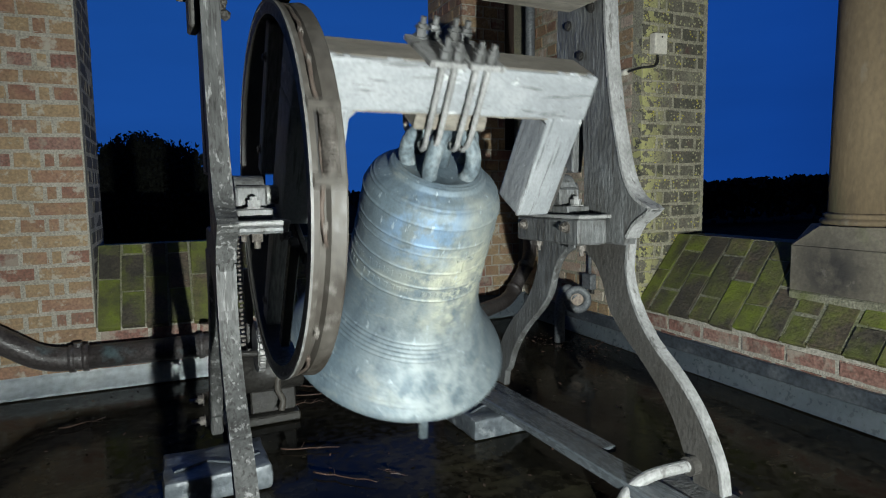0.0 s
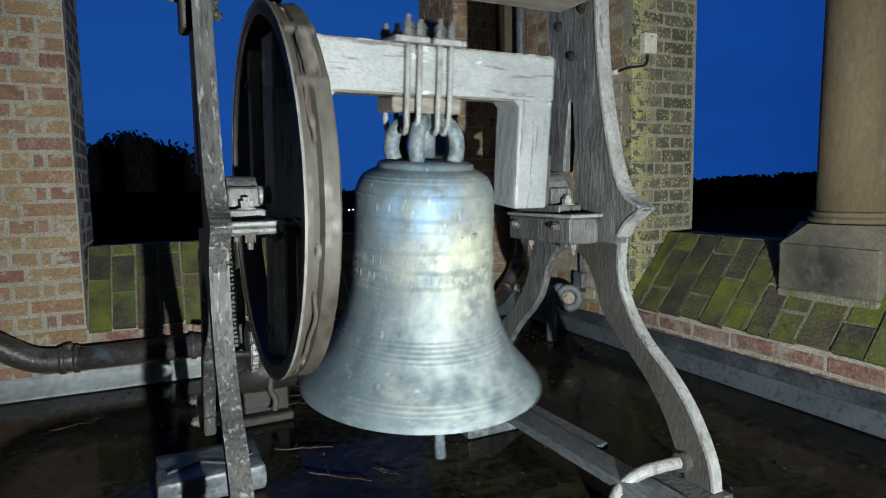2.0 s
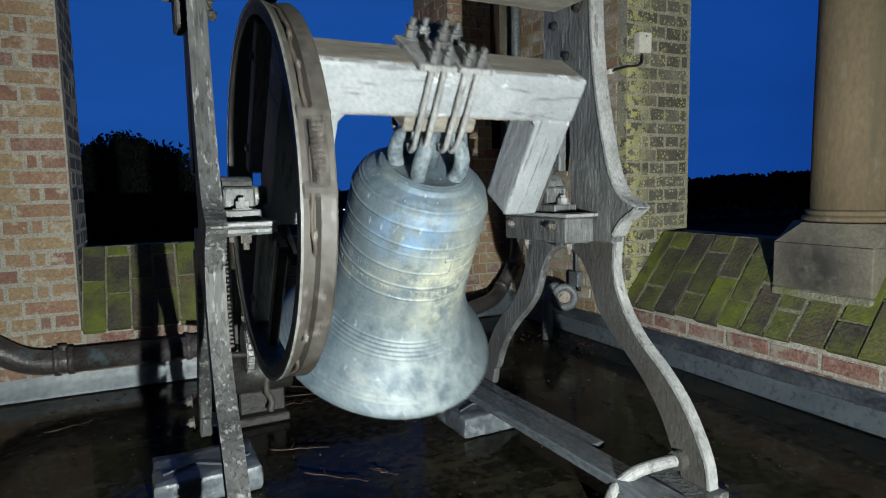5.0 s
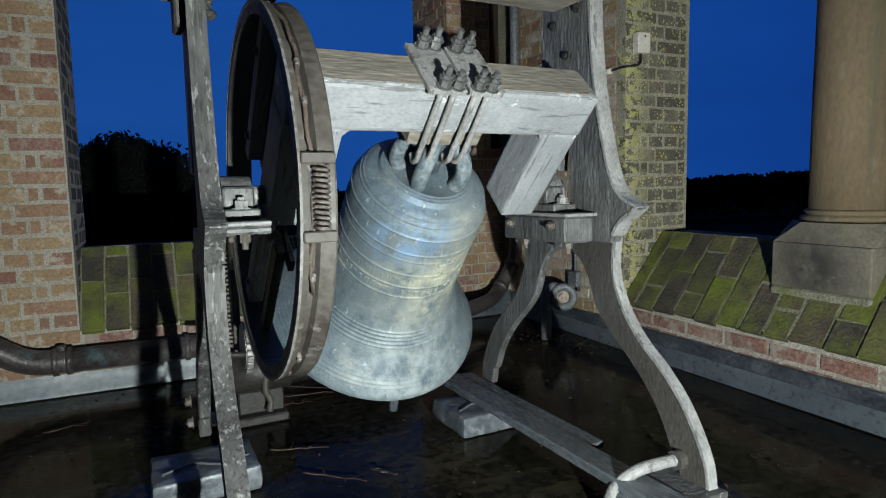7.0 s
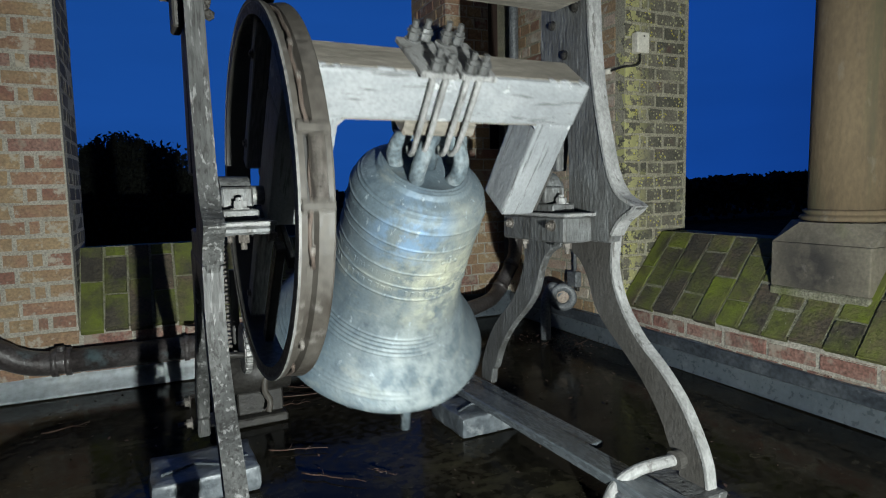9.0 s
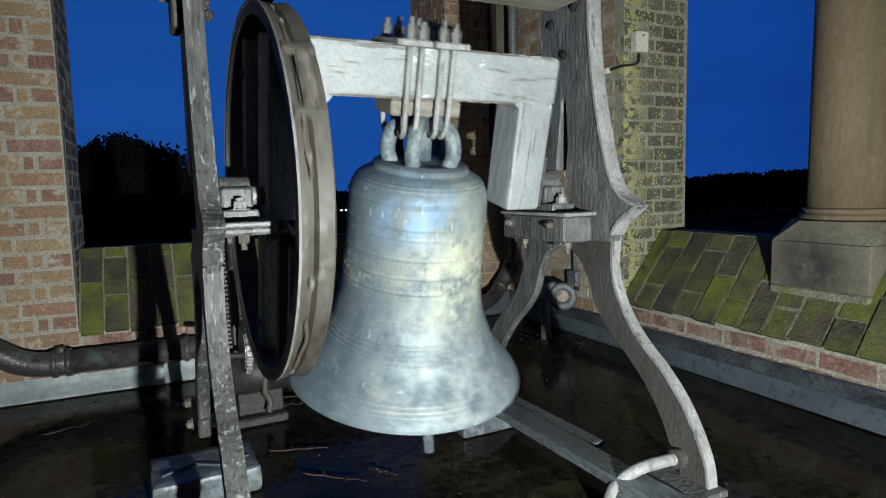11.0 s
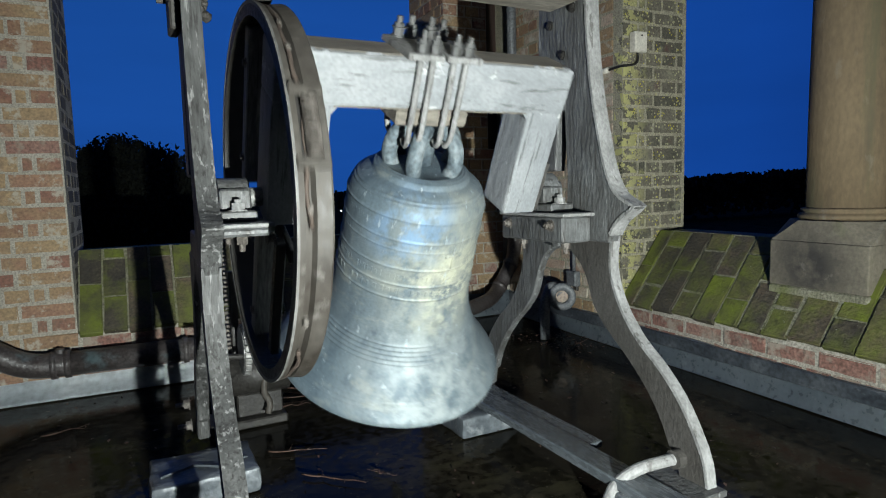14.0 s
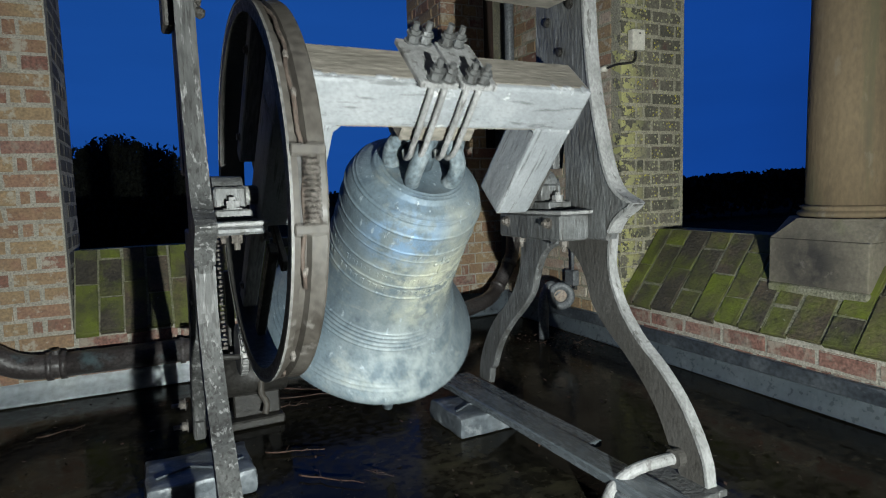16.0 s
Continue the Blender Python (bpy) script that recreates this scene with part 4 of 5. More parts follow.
        part("canon", tube(pts, 0.0235, 14), M_CANON, bell, "cast loop on the bell's crown", True)
    part("argent", lathe([(0.03, 0.08), (0.028, 0.2), (0.03, 0.24), (0.02, 0.26)], 16), M_CANON, bell, "", True)

    # headstock
    D, WT, WB, UR, UI, UL = 0.072, 0.422, 0.286, 0.432, 0.305, -0.295
    hs = part("headstock", box((-0.448, -D, WB), (UR, D, WT), 0.010, segments=2), M_HEADSTOCK, t, "white-painted timber headstock")
    part("weathered_top", box((-0.440, -D + 0.012, WT + 0.0005), (UR - 0.012, D - 0.012, WT + 0.0035), 0.001), M_BOARD, hs, "bare grey-brown weathered top of the headstock")
    for u, su, sv in ((-0.365, 0.016, 0.010), (-0.325, 0.010, 0.007), (-0.20, 0.024, 0.008), (0.30, 0.012, 0.012), (0.345, 0.018, 0.009), (0.405, 0.013, 0.016)):
        bm = bmesh.new()
        bmesh.ops.create_icosphere(bm, subdivisions=3, radius=1.0)
        for v in bm.verts:
            v.co *= 1 + 0.35 * noise.noise(v.co * 2.2 + Vector((u * 50, 0, 0)))
        bmesh.ops.transform(bm, matrix=pose(u, -D + 0.008 + 0.006 * rnd.random(), WT + 0.001) @ Matrix.Diagonal((su, sv, 0.004, 1)), verts=bm.verts)
        part("sealant", bm, M_HEADSTOCK, hs, "smear of pale sealant", True)
    part("bare_underside", box((UL + 0.002, -D + 0.006, WB - 0.004), (UI - 0.002, D - 0.006, WB - 0.0005), 0.001), M_BOARD, hs, "bare tan underside of the headstock")
    part("saddle", box((-0.115, -D * 0.9, 0.235), (0.105, D * 0.9, WB - 0.005), 0.006), M_BOARD, hs, "timber pad under the headstock")
    for u0, u1 in ((UI, UR), (-0.450, UL)):
        part("headstock_arm", box((u0 + 0.001, -D * 0.97, -0.055), (u1 - 0.002, D * 0.97, WB + 0.004), 0.010, segments=2), M_ARM, hs, "white-painted drop arm")
        # gusset in the inner corner
        s = 1 if u0 > 0 else -1
        ue = u0 if u0 > 0 else u1
        bm = bmesh.new()
        tri = [(ue + 0.01 * s, WB - 0.032), (ue - 0.020 * s, WB + 0.004), (ue + 0.01 * s, WB + 0.004)]
        lo = [bm.verts.new((x, -D * 0.9, z)) for x, z in tri]
        hi = [bm.verts.new((x, D * 0.9, z)) for x, z in tri]
        bm.faces.new(lo)
        bm.faces.new(list(reversed(hi)))
        for i in range(3):
            bm.faces.new((lo[i], lo[(i + 1) % 3], hi[(i + 1) % 3], hi[i]))
        part("gusset", bm, M_ARM, hs)
    part("gudgeon", rod((UR - 0.02, 0, 0), (0.56, 0, 0), 0.026, 20), M_STEEL, t, "steel gudgeon pin", True)
    part("gudgeon", rod((-0.41, 0, 0), (-0.57, 0, 0), 0.026, 20), M_STEEL, t, "", True)
    for u in (UR + 0.004, ):
        part("gudgeon_plate", box((u - 0.003, -0.06, -0.05), (u + 0.012, 0.06, 0.12), 0.003), M_PAINT, t)
    # clamp plates and U rods
    for u, uc in ((-0.0625, -0.070), (0.035, 0.044)):
        part("clamp_plate", box((uc - 0.052, -D - 0.028, WT + 0.001), (uc + 0.052, D + 0.028, WT + 0.018), 0.003), M_PAINT_EDGE, hs, "thick steel clamp plate")
        for sv in (-1, 1):
            for du in (-0.018, 0.018):
                v0 = sv * (D + 0.013)
                low = spline([(u + du, v0, WT + 0.0), (u + du, v0, 0.30), (u + du, v0 * 0.98, 0.232), (u + du * 0.9, v0 * 0.93, 0.20), (u + du * 0.8, v0 * 0.72, 0.178), (u + du * 0.7, v0 * 0.45, 0.186)], 5)
                part("hook_rod", tube(low, 0.0085, 10), M_PAINT_EDGE, hs, "painted hook rod", True)
                bm = hex_bolt(bmesh.new(), (u + du, v0, WT + 0.018), (0, 0, 1), 0.0155, 0.020, 0.026 + 0.014 * rnd.random(), 0.0085)
                hex_bolt(bm, (u + du, v0, WT + 0.041), (0, 0, 1), 0.0145, 0.010)
                part("nut", bm, M_PAINT_MID, hs, "nut on a projecting bolt end")
    # wheel: two-sided rim with a rope groove
    RW, U0, U1 = 0.497, -0.474, -0.398
    um = (U0 + U1) / 2
    ring = [(RW, U0), (RW - 0.001, U0 + 0.016), (RW - 0.019, U0 + 0.018), (RW - 0.021, U0 + 0.034), (RW - 0.005, U0 + 0.041), (RW, U1 - 0.004), (RW - 0.002, U1), (RW - 0.024, U1), (RW - 0.027, um), (RW - 0.022, U0)]
    wheel = part("wheel", lathe(ring, 96, "X", True), M_WOOD, t, "weathered bell wheel with a rope groove", False)
    part("rim_band", lathe([(RW + 0.002, U0 - 0.003), (RW + 0.002, U0 + 0.003), (RW - 0.006, U0 + 0.002), (RW - 0.006, U0 - 0.003)], 96, "X", True), M_RIM_EDGE, wheel, "worn grey edge band")
    # shade inside the rim, put into the colour as a black skin
    part("rim_shade", lathe([(RW - 0.0065, U0 - 0.002), (RW - 0.0065, U0 + 0.001), (RW - 0.028, U0 + 0.004), (RW - 0.028, U1 - 0.002), (RW - 0.034, U1 - 0.002), (RW - 0.034, U0 - 0.002)], 96, "X", True), M_DARK, wheel, "inside of the rim, coloured black for the shade there")
    # boards beside the arm carry the rim above, narrow spokes below
    line = [(0.073, -0.050), (0.215, -0.050), (0.235, 0.10), (0.235, 0.375), (0.12, 0.437), (0.073, 0.445)]
    # this board stands in shade, which its black colour holds
    part("spoke_board", plate(line, -0.413, -0.396, 0.003), M_DARK, wheel, "board beside the arm, coloured black for its unlit face")
    line = [(-0.073, 0.445), (-0.12, 0.437), (-0.245, 0.372), (-0.245, 0.24), (-0.073, 0.24)]
    part("spoke_board", plate(line, -0.413, -0.396, 0.003), M_BOARD, wheel, "tan board in the top of the wheel")
    part("spoke", box((-0.458, 0.200, -0.055), (-0.4135, 0.250, 0.400), 0.004), M_SPOKE, wheel, "grey timber spoke")
    part("spoke", box((-0.458, -0.030, -0.458), (-0.4135, 0.030, -0.057), 0.004), M_SPOKE, wheel, "grey timber spoke")
    part("spoke", box((-0.440, -0.165, -0.430), (-0.4135, -0.125, -0.057), 0.004), M_DARK, wheel)
    part("cross_rail", box((-0.413, -0.20, -0.095), (-0.396, 0.24, -0.056), 0.003), M_DARK, wheel, "dark rail tying the spokes to the arm")
    for v, w in ((0.225, 0.30), (0.225, 0.02), (0.0, -0.10), (0.0, -0.38)):
        part("bolt", hex_bolt(bmesh.new(), (-0.458, v, w), (-1, 0, 0), 0.010, 0.006, 0.004, 0.006), M_RUST, wheel)
    part("rope", tube([(U0 + 0.0275 + 0.004 * math.sin(9 * a) + 0.003 * math.sin(23 * a), (RW - 0.009) * math.cos(a), (RW - 0.009) * math.sin(a)) for a in [radians(200 + i * 3) for i in range(108)]], 0.0052, 8), M_ROPE, wheel, "brown rope in the groove", True)
    # spring let into the rim
    a0 = math.atan2(0.69, -0.72)
    box_m = Matrix.Translation((um, RW * math.cos(a0), RW * math.sin(a0))) @ Matrix.Rotation(a0 - math.pi / 2, 4, "X")
    part("spring_box", box((-0.036, -0.085, -0.034), (0.036, 0.085, -0.012), 0.003, box_m), M_DARK, wheel, "dark slot in the rim")
    pts = [box_m @ Vector((0.004 + 0.015 * math.cos(k * 0.7), -0.065 + 0.130 * k / 108, 0.002 + 0.013 * math.sin(k * 0.7))) for k in range(109)]
    part("spring", tube(pts, 0.0042, 6), M_RUST, wheel, "coil spring", True)
    for s in (-1, 1):
        part("spring_end", box((-0.036, s * 0.080 - 0.012, -0.012), (0.036, s * 0.080 + 0.012, 0.004), 0.003, box_m), M_WOOD, wheel)
    for k, da in enumerate((-0.42, -0.62, 0.35, 0.9, 1.6, 2.4, -1.3)):
        a = a0 + da
        mm = Matrix.Translation((um, (RW - 0.012) * math.cos(a), (RW - 0.012) * math.sin(a))) @ Matrix.Rotation(a - math.pi / 2, 4, "X")
        part("rope_lug", box((-0.016, -0.010, -0.01), (-0.004, 0.010, 0.010), 0.003, mm), M_RUST, wheel)
    return t


def clapper_of(bell):
    c = new("clapper")
    c.parent = bell
    c.matrix_basis = pose(UB, 0, 0.03)
    tagged(c, "iron clapper with a round ball and a long flight")
    part("shank", rod((0, 0, 0.0), (0, 0, -0.58), 0.015, 14, 0.012), M_CANON, c, "", True)
    bm = lathe([(0.014, -0.582), (0.030, -0.595), (0.043, -0.615), (0.048, -0.637), (0.044, -0.659), (0.032, -0.678), (0.020, -0.690), (0.016, -0.712)], 28)
    part("ball", bm, M_CLAPPER, c, "worn orange-brown ball", True)
    part("flight", rod((0, 0, -0.705), (0, 0, -0.855), 0.0145, 14, 0.018), M_CANON, c, "", True)
    return c


bell_thing = swinging_bell()
clapper = clapper_of(bell_thing)

# ---- things on the walls and the roof ----


def waste_pipe():
    t = thing("waste_pipe", pose(0, 0, 0), "dark brown cast iron pipe running along the parapet", "pipe")
    y = 3.225
    run = [(2.02, 3.70, 0.20), (1.80, 3.42, 0.17), (1.45, y, 0.165), (0.6, y, 0.168), (-0.40, y, 0.172)]
    part("pipe_run", tube(run[2:], 0.056, 20), M_PIPE, t, "", True)
    part("bend", tube(spline([(-0.40, y, 0.172), (-0.52, y, 0.178), (-0.60, y, 0.205), (-0.68, y - 0.005, 0.26), (-0.80, y - 0.01, 0.345), (-1.1, y - 0.02, 0.55)], 6), 0.056, 20), M_PIPE, t, "swept bend", True)
    part("bend", tube(spline([(2.312, 3.71, 0.62), (2.308, 3.705, 0.48), (2.27, 3.70, 0.37), (2.14, 3.66, 0.21), (2.0, 3.54, 0.17), (1.75, 3.36, 0.165), (1.55, y, 0.165), (1.42, y, 0.165)], 7), 0.048, 18), M_PIPE, t, "swept bend", True)
    part("pipe_run", tube([(2.312, 3.71, 0.60), (2.312, 3.71, 0.98)], 0.046, 18), M_PIPE, t, "", True)
    for x, z in ((-0.455, 0.172), (-0.40, 0.172), (0.10, 0.169), (0.9, 0.166)):
        part("collar", rod((x - 0.012, y, z), (x + 0.012, y, z), 0.064, 22), M_PIPE, t, "raised socket collar", True)
    for a, b in (((2.312, 3.71, 0.66), (2.312, 3.71, 0.68)), ((2.282, 3.703, 0.395), (2.266, 3.699, 0.365)), ((2.17, 3.672, 0.24), (2.15, 3.665, 0.22))):
        part("collar", rod(a, b, 0.054, 20), M_PIPE, t, "", True)
    part("boss", rod((-0.43, y, 0.225), (-0.43, y, 0.245), 0.020, 12), M_PIPE, t)


def rain_pipe():
    t = thing("rain_pipe", pose(2.316, 3.71, 0), "grey lead rainwater pipe in the corner of the tower", "pipe")
    part("pipe_run", rod((0, 0, 0.98), (0, 0, 3.3), 0.033, 18), M_PIPE_GREY, t, "", True)
    for z in (1.44, 1.47, 2.5):
        part("collar", rod((0, 0, z), (0, 0, z + 0.018), 0.041, 18), M_PIPE_GREY, t, "", True)
    for z in (1.455, ):
        part("ear", box((-0.06, 0.02, z), (0.06, 0.145, z + 0.03), 0.003), M_PIPE_GREY, t)


def goose_neck():
    t = thing("vent_pipe", pose(2.10, 3.03, 0), "grey swan-neck vent pipe with a ringed mouth, standing on the roof", "vent")
    pts = spline([(0, 0, 0), (0, 0, 0.20), (0.012, 0, 0.265), (0.040, -0.005, 0.315), (0.072, -0.012, 0.305), (0.085, -0.03, 0.275), (0.085, -0.05, 0.262)], 6)
    part("neck", tube(pts, 0.031, 18), M_PIPE_GREY, t, "", True)
    ring = lathe([(0.036, 0.0), (0.076, 0.0), (0.083, 0.008), (0.083, 0.024), (0.074, 0.032), (0.040, 0.032)], 28, "Z", True)
    bmesh.ops.transform(ring, matrix=pose(0.085, -0.055, 0.262, 90, 0, -36), verts=ring.verts)
    part("mouth_ring", ring, M_PIPE_GREY, t, "", True)
    disc = lathe([(0.001, 0.006), (0.035, 0.006), (0.0365, 0.010), (0.001, 0.012)], 24)
    bmesh.ops.transform(disc, matrix=pose(0.085, -0.055, 0.262, 90, 0, -36), verts=disc.verts)
    part("mouth_plug", disc, M_CLAPPER, t, "brown plug in the mouth")


def junction_box():
    t = thing("junction_box", pose(XW - 0.002, 3.06, 0.35), "small grey electrical box with a conduit on the brick wall", "electrical box")
    part("case", box((-0.045, -0.045, -0.05), (0, 0.045, 0.045), 0.006), M_PIPE_GREY, t)
    part("conduit", rod((-0.018, 0.0, 0.046), (-0.018, 0.0, 0.25), 0.011, 12), M_PIPE_GREY, t, "", True)
    part("gland", rod((-0.02, -0.03, -0.075), (-0.02, -0.03, -0.05), 0.012, 12), M_DARK, t)


def switch_box():
    t = thing("sensor_box", pose(2.446, PIER_Y - 0.004, 1.688), "aged white plastic sensor box with a cable on the lichen-covered brick", "electrical box")
    part("case", box((-0.042, -0.045, -0.055), (0.042, 0, 0.055), 0.006, segments=2), M_PLASTIC, t)
    part("lid", box((-0.038, -0.050, -0.051), (0.038, -0.0455, 0.051), 0.003), M_PLASTIC, t)
    part("screw", rod((0.0, -0.053, 0.032), (0, -0.0505, 0.032), 0.005, 10), M_DARK, t)
    part("cable", tube(spline([(0.0, -0.02, -0.054), (0.0, -0.022, -0.09), (-0.02, -0.022, -0.115), (-0.07, -0.016, -0.125), (-0.086, -0.006, -0.125), (-0.092, 0.03, -0.125), (-0.092, 0.14, -0.130)], 6), 0.006, 10), M_DARK, t, "black cable", True)
    part("conduit", rod((-0.10, 0.13, -0.130), (-0.10, 0.50, -0.128), 0.011, 12), M_PLASTIC, t, "white conduit", True)
    part("conduit_end", rod((-0.10, 0.105, -0.130), (-0.10, 0.16, -0.130), 0.016, 12), M_PLASTIC, t, "", True)


def drive():
    t = thing("bell_drive", pose(0.30, 2.52, 0, 0, 0, 2), "electric chain drive for the bell behind the wheel", "machine")
    part("base_plank", box((-0.16, -0.07, 0.0), (0.14, 0.09, 0.035), 0.006), M_DARK, t)
    part("cradle", box((-0.05, -0.03, 0.036), (0.13, 0.07, 0.13), 0.006), M_DARK, t)
    part("motor", rod((-0.08, 0.02, 0.20), (0.16, 0.02, 0.20), 0.085, 24), M_DARK, t, "black motor casing", True)
    part("gear_case", box((-0.12, -0.06, 0.036), (-0.082, 0.10, 0.34), 0.008), M_PAINT, t)
    bm = bmesh.new()
    for k in range(24):
        a = 2 * math.pi * k / 24
        add_box(bm, (-0.012, -0.010, 0.078), (0.012, 0.010, 0.098), 0.002, pose(-0.02, -0.10, 0.33) @ Matrix.Rotation(a, 4, "X"))
    add_rod(bm, (-0.034, -0.10, 0.33), (-0.006, -0.10, 0.33), 0.082, 28)
    part("sprocket", bm, M_STEEL, t, "toothed steel sprocket")
    bm = bmesh.new()
    for k in range(26):
        add_box(bm, (-0.010, -0.007, -0.0055), (0.010, 0.007, 0.0055), 0.002, pose(-0.085 + 0.002 * (k % 2), -0.16, 0.36 + 0.0165 * k, 0, 0, 90 * (k % 2)))
    part("drive_chain", bm, M_RUST, t, "hanging dark drive chain")
    part("lever", rod((-0.16, -0.16, 0.335), (0.06, -0.14, 0.30), 0.012, 12), M_DARK, t)
    part("rope_end", tube(spline([(0.06, -0.05, 0.20), (0.05, -0.07, 0.14), (0.065, -0.09, 0.10), (0.055, -0.10, 0.06)], 5), 0.013, 10), M_WOOD, t, "frayed rope end", True)
    part("post", box((-0.045, 0.04, 0.036), (-0.015, 0.075, 0.62), 0.003), M_DARK, t)
    part("white_label", box((0.005, -0.107, 0.30), (0.045, -0.104, 0.37), 0.001), M_PLASTIC, t)


waste_pipe(), rain_pipe(), goose_neck(), junction_box(), switch_box(), drive()


def twig(a, b, r, seed):
    rnd = random.Random(seed)
    a, b = Vector((*a, 0.006)), Vector((*b, 0.006))
    t = thing("twig", Matrix.Translation(a), "dead twig lying on the wet roof", "twig", "twigs on the roof")
    d = b - a
    pts = [d * (i / 6) + Vector((rnd.uniform(-1, 1) * 0.008, rnd.uniform(-1, 1) * 0.008, 0.002 + rnd.random() * 0.004)) for i in range(7)]
    part("stem", tube(spline(pts, 4), r, 7, True, r * 0.5), M_TWIG, t, "", True)
    for k in (2, 4):
        e = pts[k] + Vector((rnd.uniform(-0.05, 0.05), rnd.uniform(-0.05, 0.05), 0.006))
        part("side_shoot", tube([pts[k], e], r * 0.5, 6, True, r * 0.25), M_TWIG, t)
    return t


for i, (a, b, r) in enumerate((((0.31, 2.17), (0.505, 2.09), 0.0045), ((0.389, 1.933), (0.547, 1.794), 0.0045), ((0.414, 2.733), (0.684, 2.68), 0.005), ((0.52, 2.86), (0.72, 2.70), 0.004),
                               ((0.44, 2.62), (0.56, 2.60), 0.003), ((0.60, 1.85), (0.66, 1.78), 0.003), ((2.10, 2.78), (2.26, 2.85), 0.004), ((1.98, 2.9), (2.12, 2.98), 0.003), ((-0.45, 2.75), (-0.30, 2.80), 0.004))):
    twig(a, b, r * 0.65, i)

# leaf litter, gathered in the corner and scattered in the puddles
rnd = random.Random(12)
bm = bmesh.new()
for i in range(420):
    if i < 200:
        x, y = rnd.gauss(2.16, 0.10), rnd.gauss(2.95, 0.16)
    else:
        x, y = rnd.uniform(-0.6, 2.2), rnd.uniform(1.2, 3.2)
    x = min(x, 2.31)
    s = rnd.uniform(0.004, 0.013)
    m = pose(x, y, rnd.uniform(0.004, 0.012), rnd.uniform(-25, 25), rnd.uniform(-25, 25), rnd.uniform(0, 360))
    vs = [bm.verts.new(m @ Vector(p)) for p in ((-s, 0, 0), (0, -s * 0.5, s * 0.15), (s, 0, 0), (0, s * 0.5, s * 0.15))]
    bm.faces.new(vs)
ob = tagged(new("leaf_litter", mesh_of("leaf_litter", bm, M_TWIG)), "brown leaf litter scattered over the wet roof", "litter", kind="stuff")

# ---- distance ----


def leaf_tree(m, height, crown_z, rx, rz, leaves, size, seed, label):
    rnd = random.Random(seed)
    t = thing("tree", m, label, "tree")
    bm = tube([(0, 0, 0), (0.1, 0, height * 0.35), (-0.05, 0.1, height * 0.7), (0, 0, height * 0.9)], 0.30, 10, True, 0.06)
    for k in range(9):
        a, z = k * 2.4, height * (0.45 + 0.05 * k)
        e = Vector((math.cos(a) * rx * 0.75, math.sin(a) * rx * 0.75, z + rz * 0.5))
        add_tube(bm, [(0, 0, z), e * 0.5 + Vector((0, 0, z * 0.5 + 0.1)), e], 0.09, 6, True, 0.015)
    part("trunk", bm, M_BARK, t)
    lumps = [(Vector((rnd.uniform(-1, 1) * rx * 0.6, rnd.uniform(-1, 1) * rx * 0.6, crown_z + rnd.uniform(-0.6, 0.62) * rz)), rnd.uniform(0.35, 0.6)) for _ in range(16)]
    verts, faces = [], []
    for i in range(leaves):
        c, k = lumps[i % 16]
        d = Vector((rnd.gauss(0, 1), rnd.gauss(0, 1), rnd.gauss(0, 1))).normalized() * (rnd.random() ** 0.35)
        if i % 9 == 0:
            d *= 1.08
        p = c + Vector((d.x * rx * k, d.y * rx * k, d.z * rz * k))
        s = size * rnd.uniform(0.6, 1.4)
        q = Euler((rnd.uniform(0, 6), rnd.uniform(0, 6), rnd.uniform(0, 6))).to_matrix()
        o = len(verts)
        verts += [p + q @ Vector(v) * s for v in ((-1, 0, 0), (-0.2, -0.45, 0.1), (1, 0, 0), (-0.2, 0.45, 0.1))]
        faces.append((o, o + 1, o + 2, o + 3))
    me = bpy.data.meshes.new("crown")
    me.from_pydata(verts, [], faces)
    me.materials.append(M_LEAF)
    crown = new("crown", me)
    crown.parent = t
    return t


leaf_tree(pose(-1.35, 16.0, -9.5), 11.0, 8.95, 2.6, 2.9, 170000, 0.06, 7, "dark leafy tree top against the dusk sky")
leaf_tree(pose(-4.2, 17.5, -9.5), 11.5, 8.8, 2.6, 2.8, 14000, 0.10, 9, "dark leafy tree top behind the brick pier")


def far_woods(name, y_dist, x0, x1, top, rise, seed, label):
    rnd = random.Random(seed)
    verts, faces = [], []
    n = 5200
    for i in range(n):
        x = x0 + (x1 - x0) * rnd.random()
        hh = top + rise * (x - x0) + 2.2 * noise.noise((x * 0.06, seed, 0)) + 1.9 * math.sqrt(max(0.0, 1 - ((x / 9.0 + 0.3 * noise.noise((x * 0.03, seed, 9))) % 1 * 2 - 1) ** 2)) - 1.2
        z = -9.5 + (hh + 9.5) * (rnd.random() ** 0.45)
        s = rnd.uniform(0.4, 1.0)
        p = Vector((x, y_dist + rnd.uniform(-4, 4), z))
        q = Euler((rnd.uniform(0, 6), rnd.uniform(0, 6), rnd.uniform(0, 6))).to_matrix()
        o = len(verts)
        verts += [p + q @ Vector(v) * s for v in ((-1, -0.6, 0), (1, -0.6, 0.3), (0.8, 0.7, 0), (-0.8, 0.7, -0.3))]
        faces.append((o, o + 1, o + 2, o + 3))
    me = bpy.data.meshes.new(name)
    me.from_pydata(verts, [], faces)
    me.materials.append(M_LEAF)
    return tagged(new(name, me), label, "woods", kind="stuff")


far_woods("far_woods", 120, 118, 210, 0.2, 0.05, 4, "black line of distant trees on the horizon")
far_woods("far_woods", 240, -160, 330, 0.2, 0.0, 6, "low black line of distant trees on the horizon")

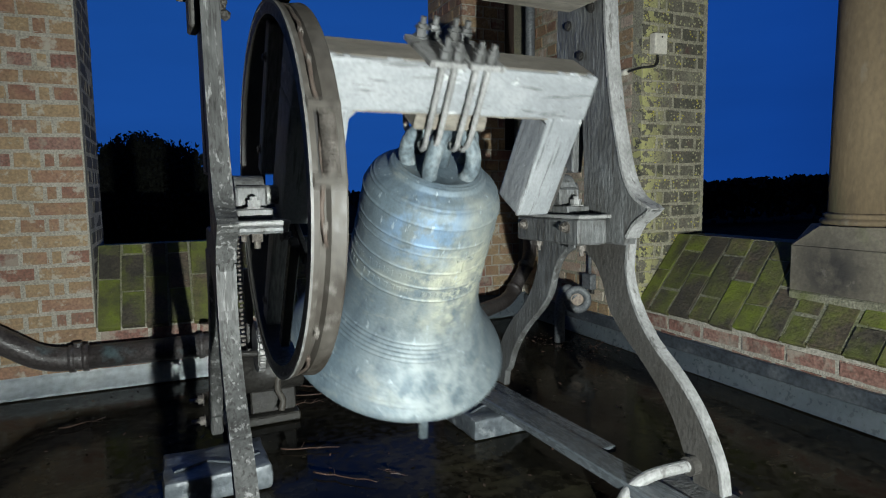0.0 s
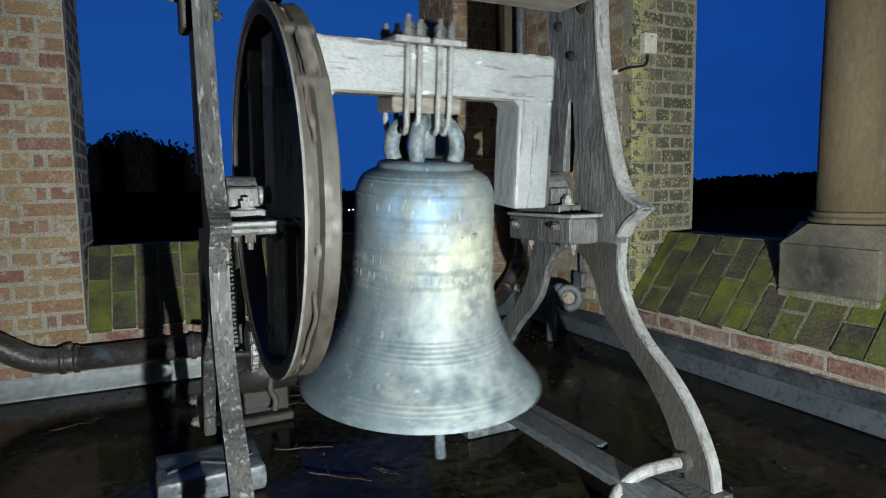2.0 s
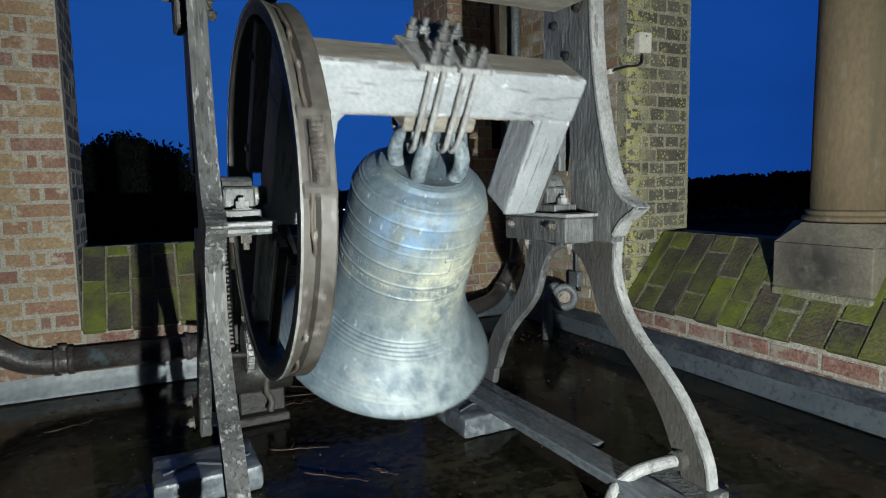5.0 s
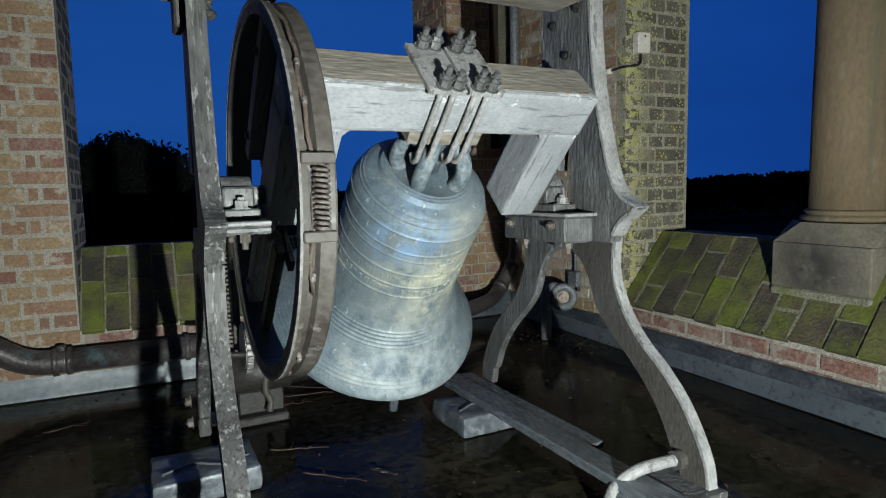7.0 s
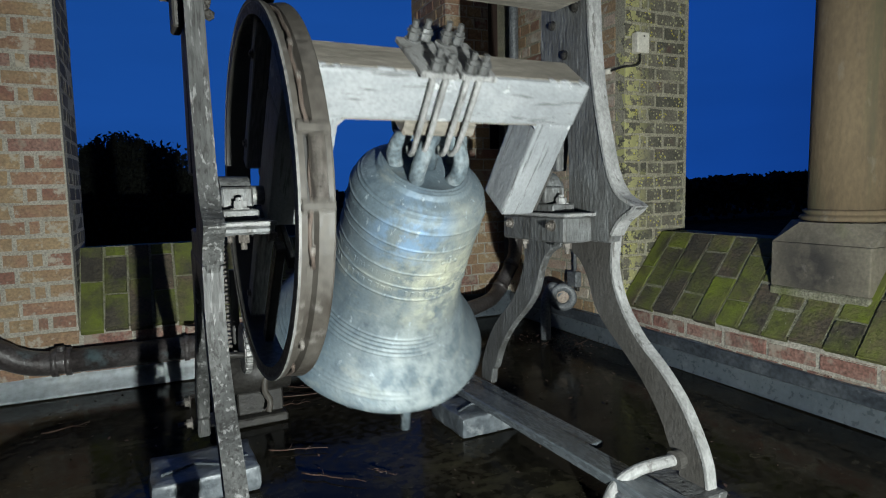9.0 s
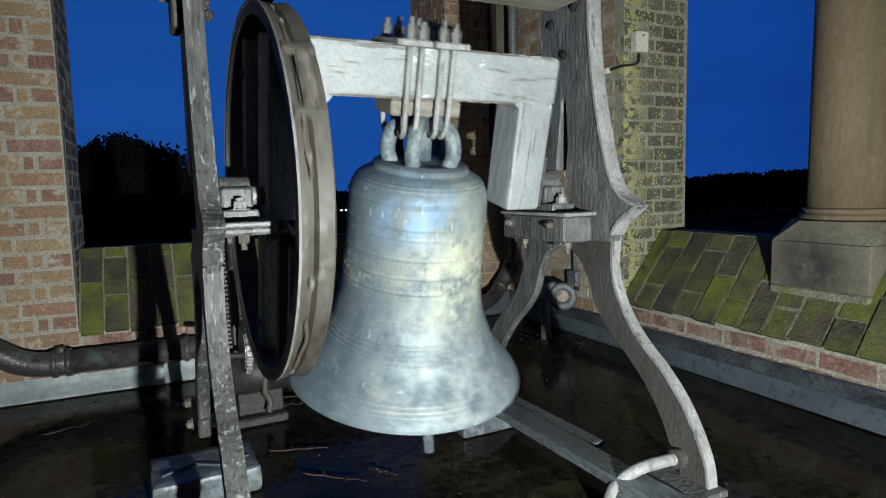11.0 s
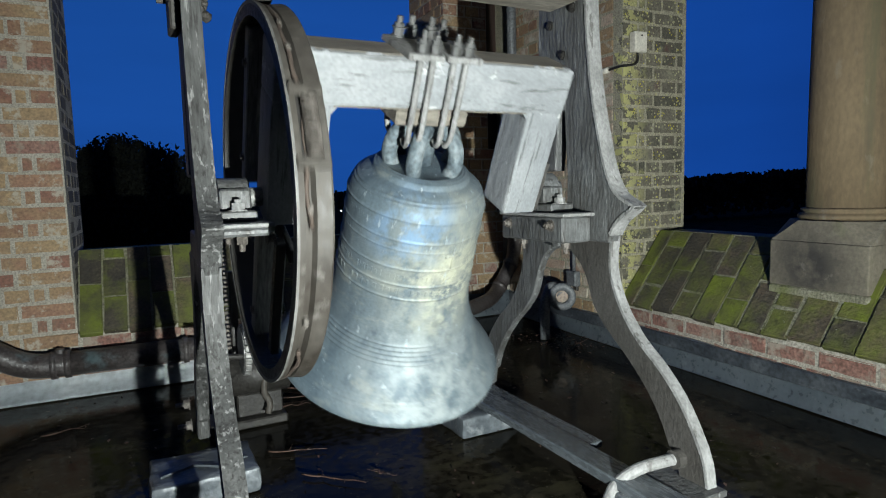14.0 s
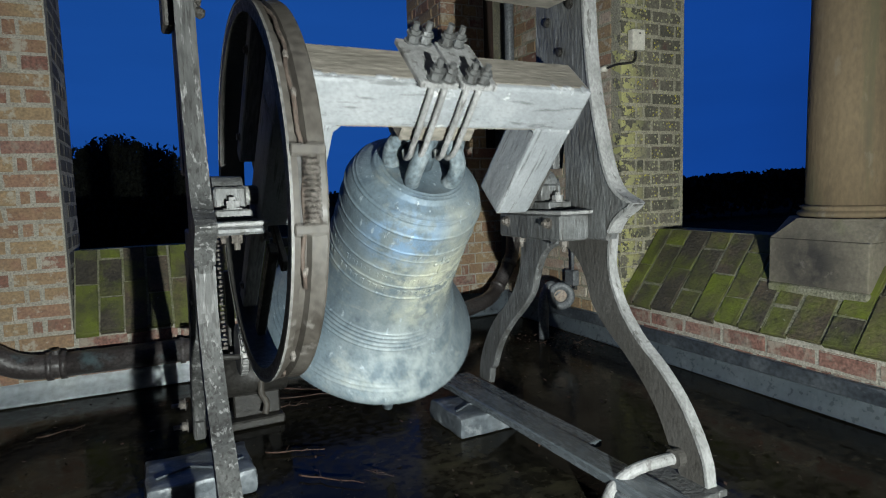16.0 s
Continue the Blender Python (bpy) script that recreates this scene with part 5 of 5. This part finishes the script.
for dx in (0.0, 1.6):
    t = thing("street_lamp", pose(58.1 + dx, 205, -9.5), "tiny lit street lamp far off in the dark", "street lamp", "far street lamps")
    part("post", rod((0, 0, 0), (0, 0, 3.3), 0.08, 8), M_DARK, t)
    bm = bmesh.new()
    bmesh.ops.create_icosphere(bm, subdivisions=1, radius=0.17, matrix=pose(0, 0, 3.45))
    part("lamp_head", bm, M_GLOW, t, "glowing lamp head")

# ---- brickwork, single bricks ----
brick_face(pier, (PIER_X - 0.94 + 0.0, YB, 0), (1, 0, 0), (0, 1, 0), 0.94, 0.075, 2.1, "mixed", 0, "red", 0.16, True)
# the pier's side takes darker bricks than its front
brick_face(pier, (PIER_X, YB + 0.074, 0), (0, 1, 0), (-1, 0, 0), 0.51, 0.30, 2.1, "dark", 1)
brick_face(wall_back, (PIER_X + 0.005, YB, 0), (1, 0, 0), (0, 1, 0), 1.75, 0.0, 0.24, "red", 1, z_off=0.050)
brick_face(tower, (XW, YT - 0.006, 0), (0, -1, 0), (1, 0, 0), YT - 0.080 - PIER_Y, 0.15, 2.35, "pale", 0, "mixed", 0.3, True)
brick_face(tower, (XW, PIER_Y, 0), (1, 0, 0), (0, 1, 0), 0.47, 0.225, 2.35, "lichen", 1)
brick_face(tower_back, (XT, YT, 0), (1, 0, 0), (0, 1, 0), 0.48, 0.15, 1.2, "mixed", 0, "red", 0.25)
brick_face(tower_back, (XT, YT, 0), (1, 0, 0), (0, 1, 0), 0.33, 1.2, 2.55, "mixed", 0, "red", 0.3)
brick_face(tower_back, (XT, 4.44, 0), (0, -1, 0), (1, 0, 0), 0.58, 0.60, 2.7, "mixed", 1)
brick_face(wall_right, (XW, PIER_Y, 0), (0, -1, 0), (1, 0, 0), 3.3, 0.0, 0.24, "red", 1, z_off=0.017)

# ---- what moves ----


def motions():
    swing, clap = [], []
    for i in range(161):
        t = i / 10
        ph = 2 * math.pi / 1.81162 * t - 25.9196
        th = 44.5 * math.sin(ph)
        phi = 19.2 * math.sin(ph) + 8.1 * math.cos(ph) - 0.6
        swing.append((t, pose(OX, OY, ZA, 0, 0, PSI) @ pose(0, 0, 0, -th)))
        clap.append((t, pose(UB, 0, 0.03, th - phi)))
    walk(bell_thing, swing)
    walk(clapper, clap)


motions()
